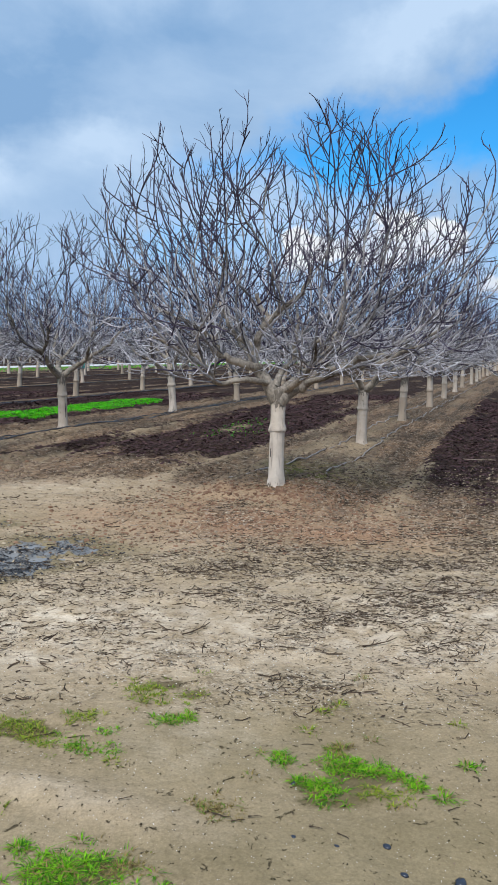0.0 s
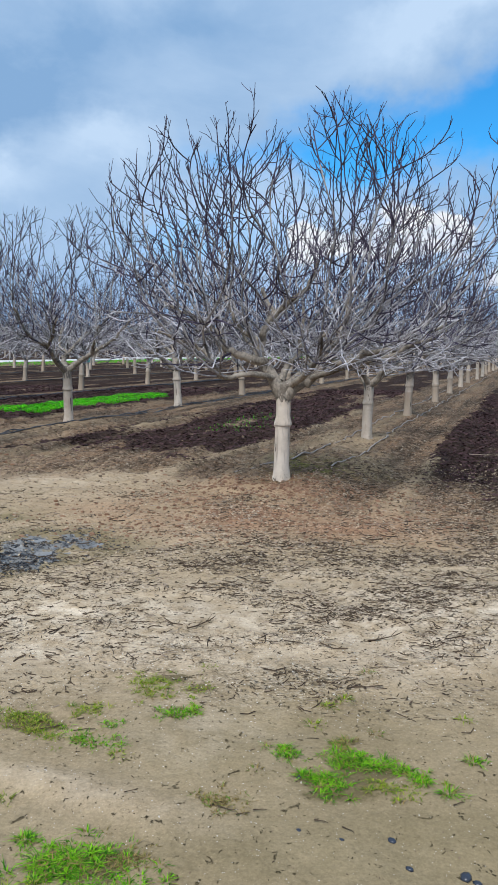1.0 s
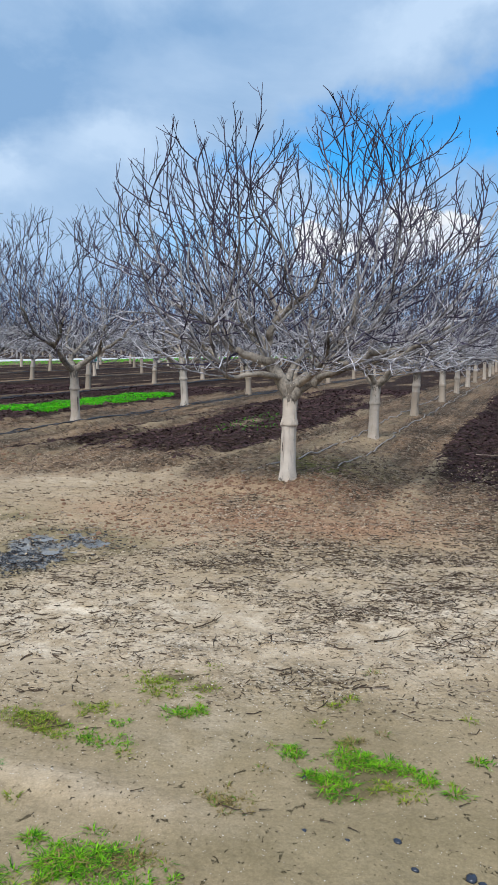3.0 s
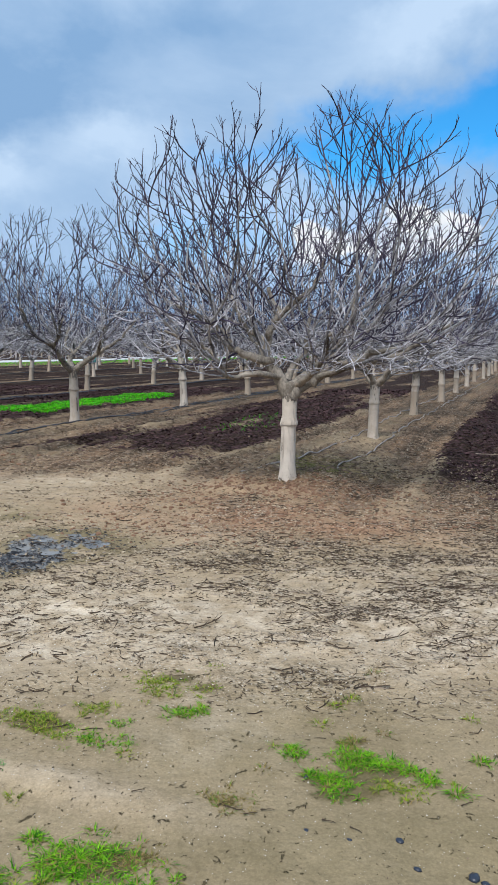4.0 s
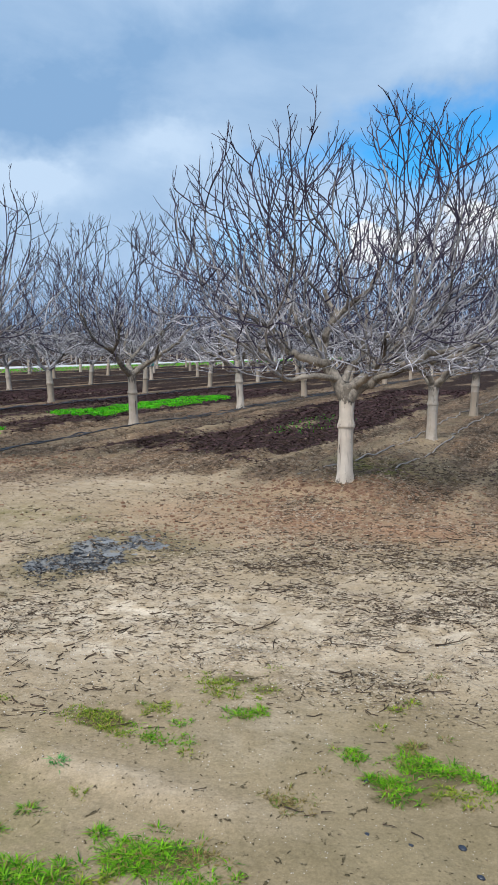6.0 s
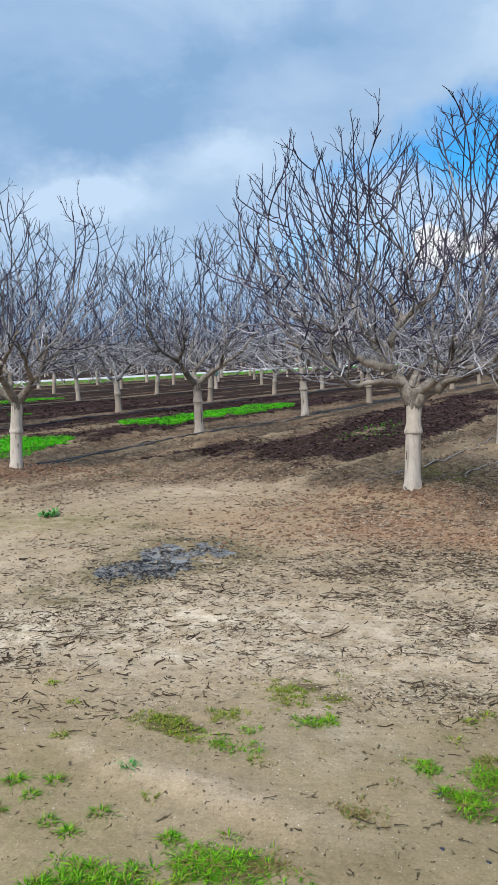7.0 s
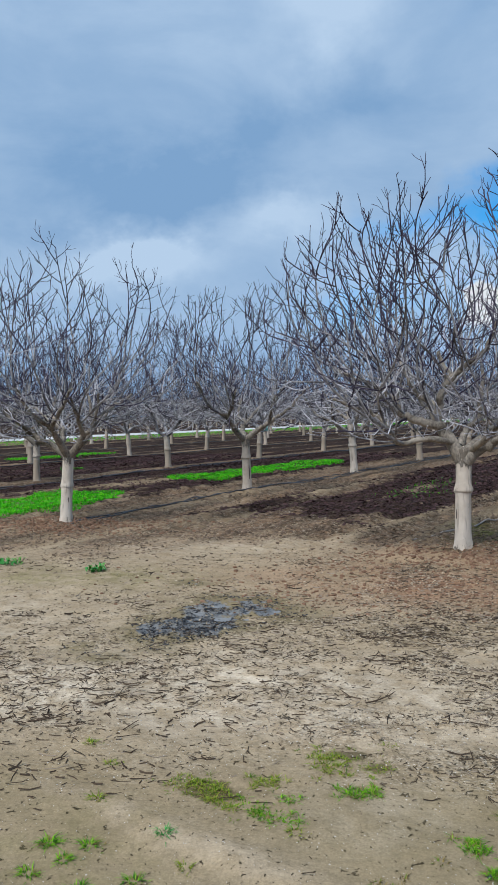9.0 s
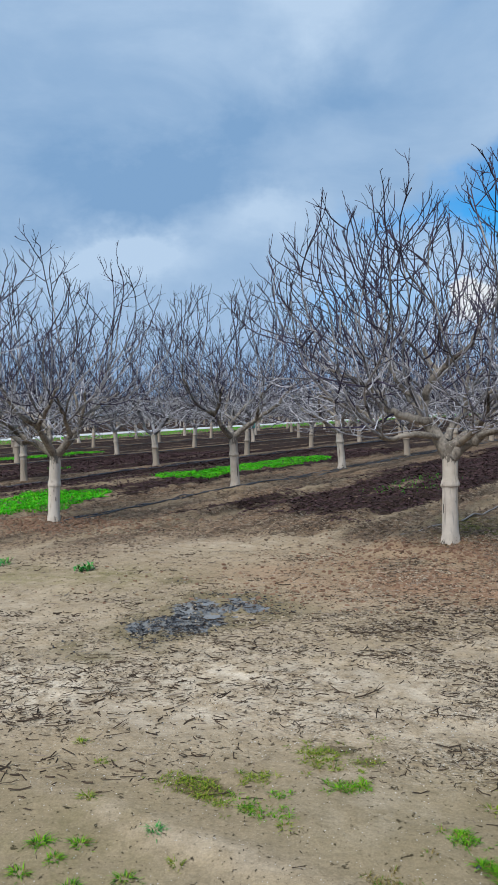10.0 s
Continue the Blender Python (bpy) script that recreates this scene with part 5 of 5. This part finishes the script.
clods("soil_crumbs", 7500, 31, MAT_CLOD, "tan soil crumbs over the headland", (0.006, 0.022), (-4.6, 4.4, 2.6, 11), 1.1, lambda x, y: fade(y, 2.6, 4.0) * np.clip(0.45 + rough(x, y, 0.7, 161, 3), 0.04, 1))
clods("soil_crumbs", 4200, 32, MAT_CLOD_RED, "reddish crumbly soil heaped round a trunk", (0.008, 0.034), (-7.2, 2.8, 5.8, 12.4), 1.0,
      lambda x, y: np.clip(0.6 * blot(x, y, 0.4, 8.2, 1.2, 0.7) + 0.9 * blot(x, y, 0.35, 8.3, 0.6, 0.28) + 0.5 * blot(x, y, 0.1, 6.7, 1.8, .7) + blot(x, y, -5.5, 10.3, 1.2, .6), 0, 1))
clods("soil_crumbs", 14000, 34, MAT_CLOD_DARK, "brown tilled soil crumbs between the rows", (0.010, 0.034), (-9, 9, 7.5, 22), 1.4,
      lambda x, y: np.clip(tilled_at(x, y) * (0.4 + rough(x, y, 0.6, 163, 3)), 0.02, 1) * np.clip(1 - 2.5 * mulch_at(x, y), 0.02, 1))
clods("wet_mud_crumbs", 420, 35, MAT_CHAR, "black wet lumps in a patch of wet clay", (0.005, 0.022), (-2.9, -0.7, 4.6, 7.2), 1.0, lambda x, y: np.clip(wet_at(x, y) - 0.12, 0, 1) * np.clip(0.15 + 1.6 * blot(x, y, -1.75, 6.45, 0.7, 0.16, 8) + blot(x, y, -2.0, 5.2, 0.4, 0.3) + 0.9 * rough(x, y, 0.2, 167, 2), 0.03, 1))
clods("soil_crumbs", 1500, 37, MAT_CLOD_DARK, "small dark soil crumbs on damp soil", (0.005, 0.016), (-1.8, 1.5, 1.8, 4.0), 1.0, lambda x, y: np.clip(0.35 + rough(x, y, 0.5, 165, 3), 0.02, 1))
clods("soil_crumbs", 9000, 38, MAT_CLOD_PALE, "pale dry soil crust broken into flakes", (0.005, 0.019), (-4.2, 4.0, 3.0, 7.5), 1.0, lambda x, y: np.clip(trash_at(x, y) * (0.35 + pale_at(x, y)), 0.02, 1))
clods("grit", 3600, 33, MAT_GRIT, "pale grit specks on damp soil", (0.004, 0.013), (-1.8, 1.5, 1.8, 4.0), 1.0, lambda x, y: 0.5 + 0 * x)

# small dark wet stones on the damp headland


def stone(x, y, size, seed):
    r = random.Random(seed)
    verts, faces = [(0, 0, -0.4 * size)], []
    for z, w in ((-0.2, 0.9), (0.15, 1.0), (0.42, 0.6)):
        for k in range(8):
            q = size * w * r.uniform(0.8, 1.15)
            verts.append((1.3 * q * math.cos(k * math.pi / 4), q * math.sin(k * math.pi / 4), size * z * r.uniform(0.8, 1.2)))
    verts.append((0, 0, 0.5 * size))
    for k in range(8):
        a, b = 1 + k, 1 + (k + 1) % 8
        faces += [(0, b, a), (a, b, b + 8, a + 8), (a + 8, b + 8, b + 16, a + 16), (a + 16, b + 16, 25)]
    ob = link("stone", verts, faces, MAT_STONE)
    ob.matrix_basis = Matrix.Translation((x, y, ground_z(x, y) + 0.1 * size)) @ Matrix.Rotation(r.uniform(0, 3), 4, "Z")
    tagged(ob, "small dark blue-grey stone pressed into damp soil", "stone", "dark stones on damp soil")


# the last two are added for the dark of a wet hollow
for k, (x, y, size) in enumerate(((0.56, 2.22, .013), (0.59, 2.08, .011), (0.76, 2.05, .019), (0.79, 2.03, .012), (0.25, 2.26, .008), (0.39, 2.21, .007), (0.41, 2.58, .013), (0.27, 2.58, .011))):
    stone(x, y, size, 500 + k)

# larger fallen sticks, each lying by itself


def stick_mesh(seed, length, forked):
    r = random.Random(seed)
    t = Tubes()
    pts = sway(r, V(-length / 2, 0, 0.006), V(1, 0, 0), length, 6, 0.15, 0.0)
    pts = [V(p.x, p.y, 0.006 + 0.25 * abs(p.z - 0.006)) for p in pts]
    w = 0.0016 + 0.010 * length
    t.add(pts, [w * (1 - 0.5 * i / 6) * r.uniform(0.8, 1.2) for i in range(7)], 6)
    for k in range(2 if forked else 0):
        p, d = along(pts, r.uniform(0.3, 0.8))
        q = sway(r, p, V(d.x, d.y + r.choice((-0.7, 0.7)), 0.15), length * 0.3, 3, 0.1, 0.0)
        t.add(q, [w * 0.5, w * 0.4, w * 0.35, w * 0.2], 4)
    return t


def sticks():
    kinds = []
    for k, (length, forked) in enumerate(((0.08, False), (0.12, False), (0.15, True), (0.24, True), (0.11, True), (0.05, False))):
        ob = stick_mesh(60 + k, length, forked).object("fallen_stick", [MAT_STICK])
        tagged(ob, "dry fallen stick lying on bare soil", "stick", "fallen sticks on the soil")
        kinds.append(ob)
    g = np.random.default_rng(77)
    x, y = scatter(g, 60, -2.9, 2.2, 2.3, 6.4, stick_weight)
    own = [(-0.18, 4.12, 0.45, 3), (0.85, 3.92, 0.05, 3), (1.02, 3.86, 0.2, 2), (0.45, 4.2, -.6, 1), (-1.93, 3.52, 0.15, 3), (-2.05, 3.45, -.3, 2), (-1.72, 2.83, 0.05, 4),
           (-1.75, 3.93, 0.3, 1), (-1.26, 2.83, 0.2, 0), (0.0, 2.36, -.5, 0), (0.06, 2.33, .3, 5), (-0.04, 2.40, .7, 5), (0.12, 2.36, .1, 5), (0.83, 2.40, .5, 5), (0.33, 2.30, -.2, 5), (0.42, 2.26, -.6, 5),
           (-0.35, 2.44, .4, 5), (-1.6, 3.2, -.5, 1), (-1.55, 3.05, .6, 0), (0.3, 6.3, .05, 2), (1.7, 7.0, .4, 2)]
    x2, y2 = g.normal(-1.75, 0.5, 34), g.normal(3.55, 0.5, 34)
    own += [(float(a), float(b), float(g.normal(0.1, 0.5)), int(g.choice([0, 1, 4, 5, 5]))) for a, b in zip(x2, y2) if b > 2.5]
    own += [(float(a), float(b), float(g.normal(0.1, 0.6)), int(g.choice([0, 0, 1, 1, 2, 4, 5, 5]))) for a, b in zip(x, y)]
    used = set()
    for px, py, turn, k in own:
        m = Matrix.Translation((px, py, ground_z(px, py) + 0.002)) @ Matrix.Rotation(turn, 4, "Z")
        if k in used:
            copy_thing(kinds[k], m)
        else:
            used.add(k)
            kinds[k].matrix_basis = m


sticks()
bleached = stick_mesh(91, 0.5, True).object("fallen_branch", [MAT_STICK_PALE])
bleached.matrix_basis = Matrix.Translation((3.71, 11.58, ground_z(3.71, 11.58) + 0.012)) @ Matrix.Rotation(-0.5, 4, "Z")
tagged(bleached, "bleached fallen branch lying in dark leaf litter", "branch")
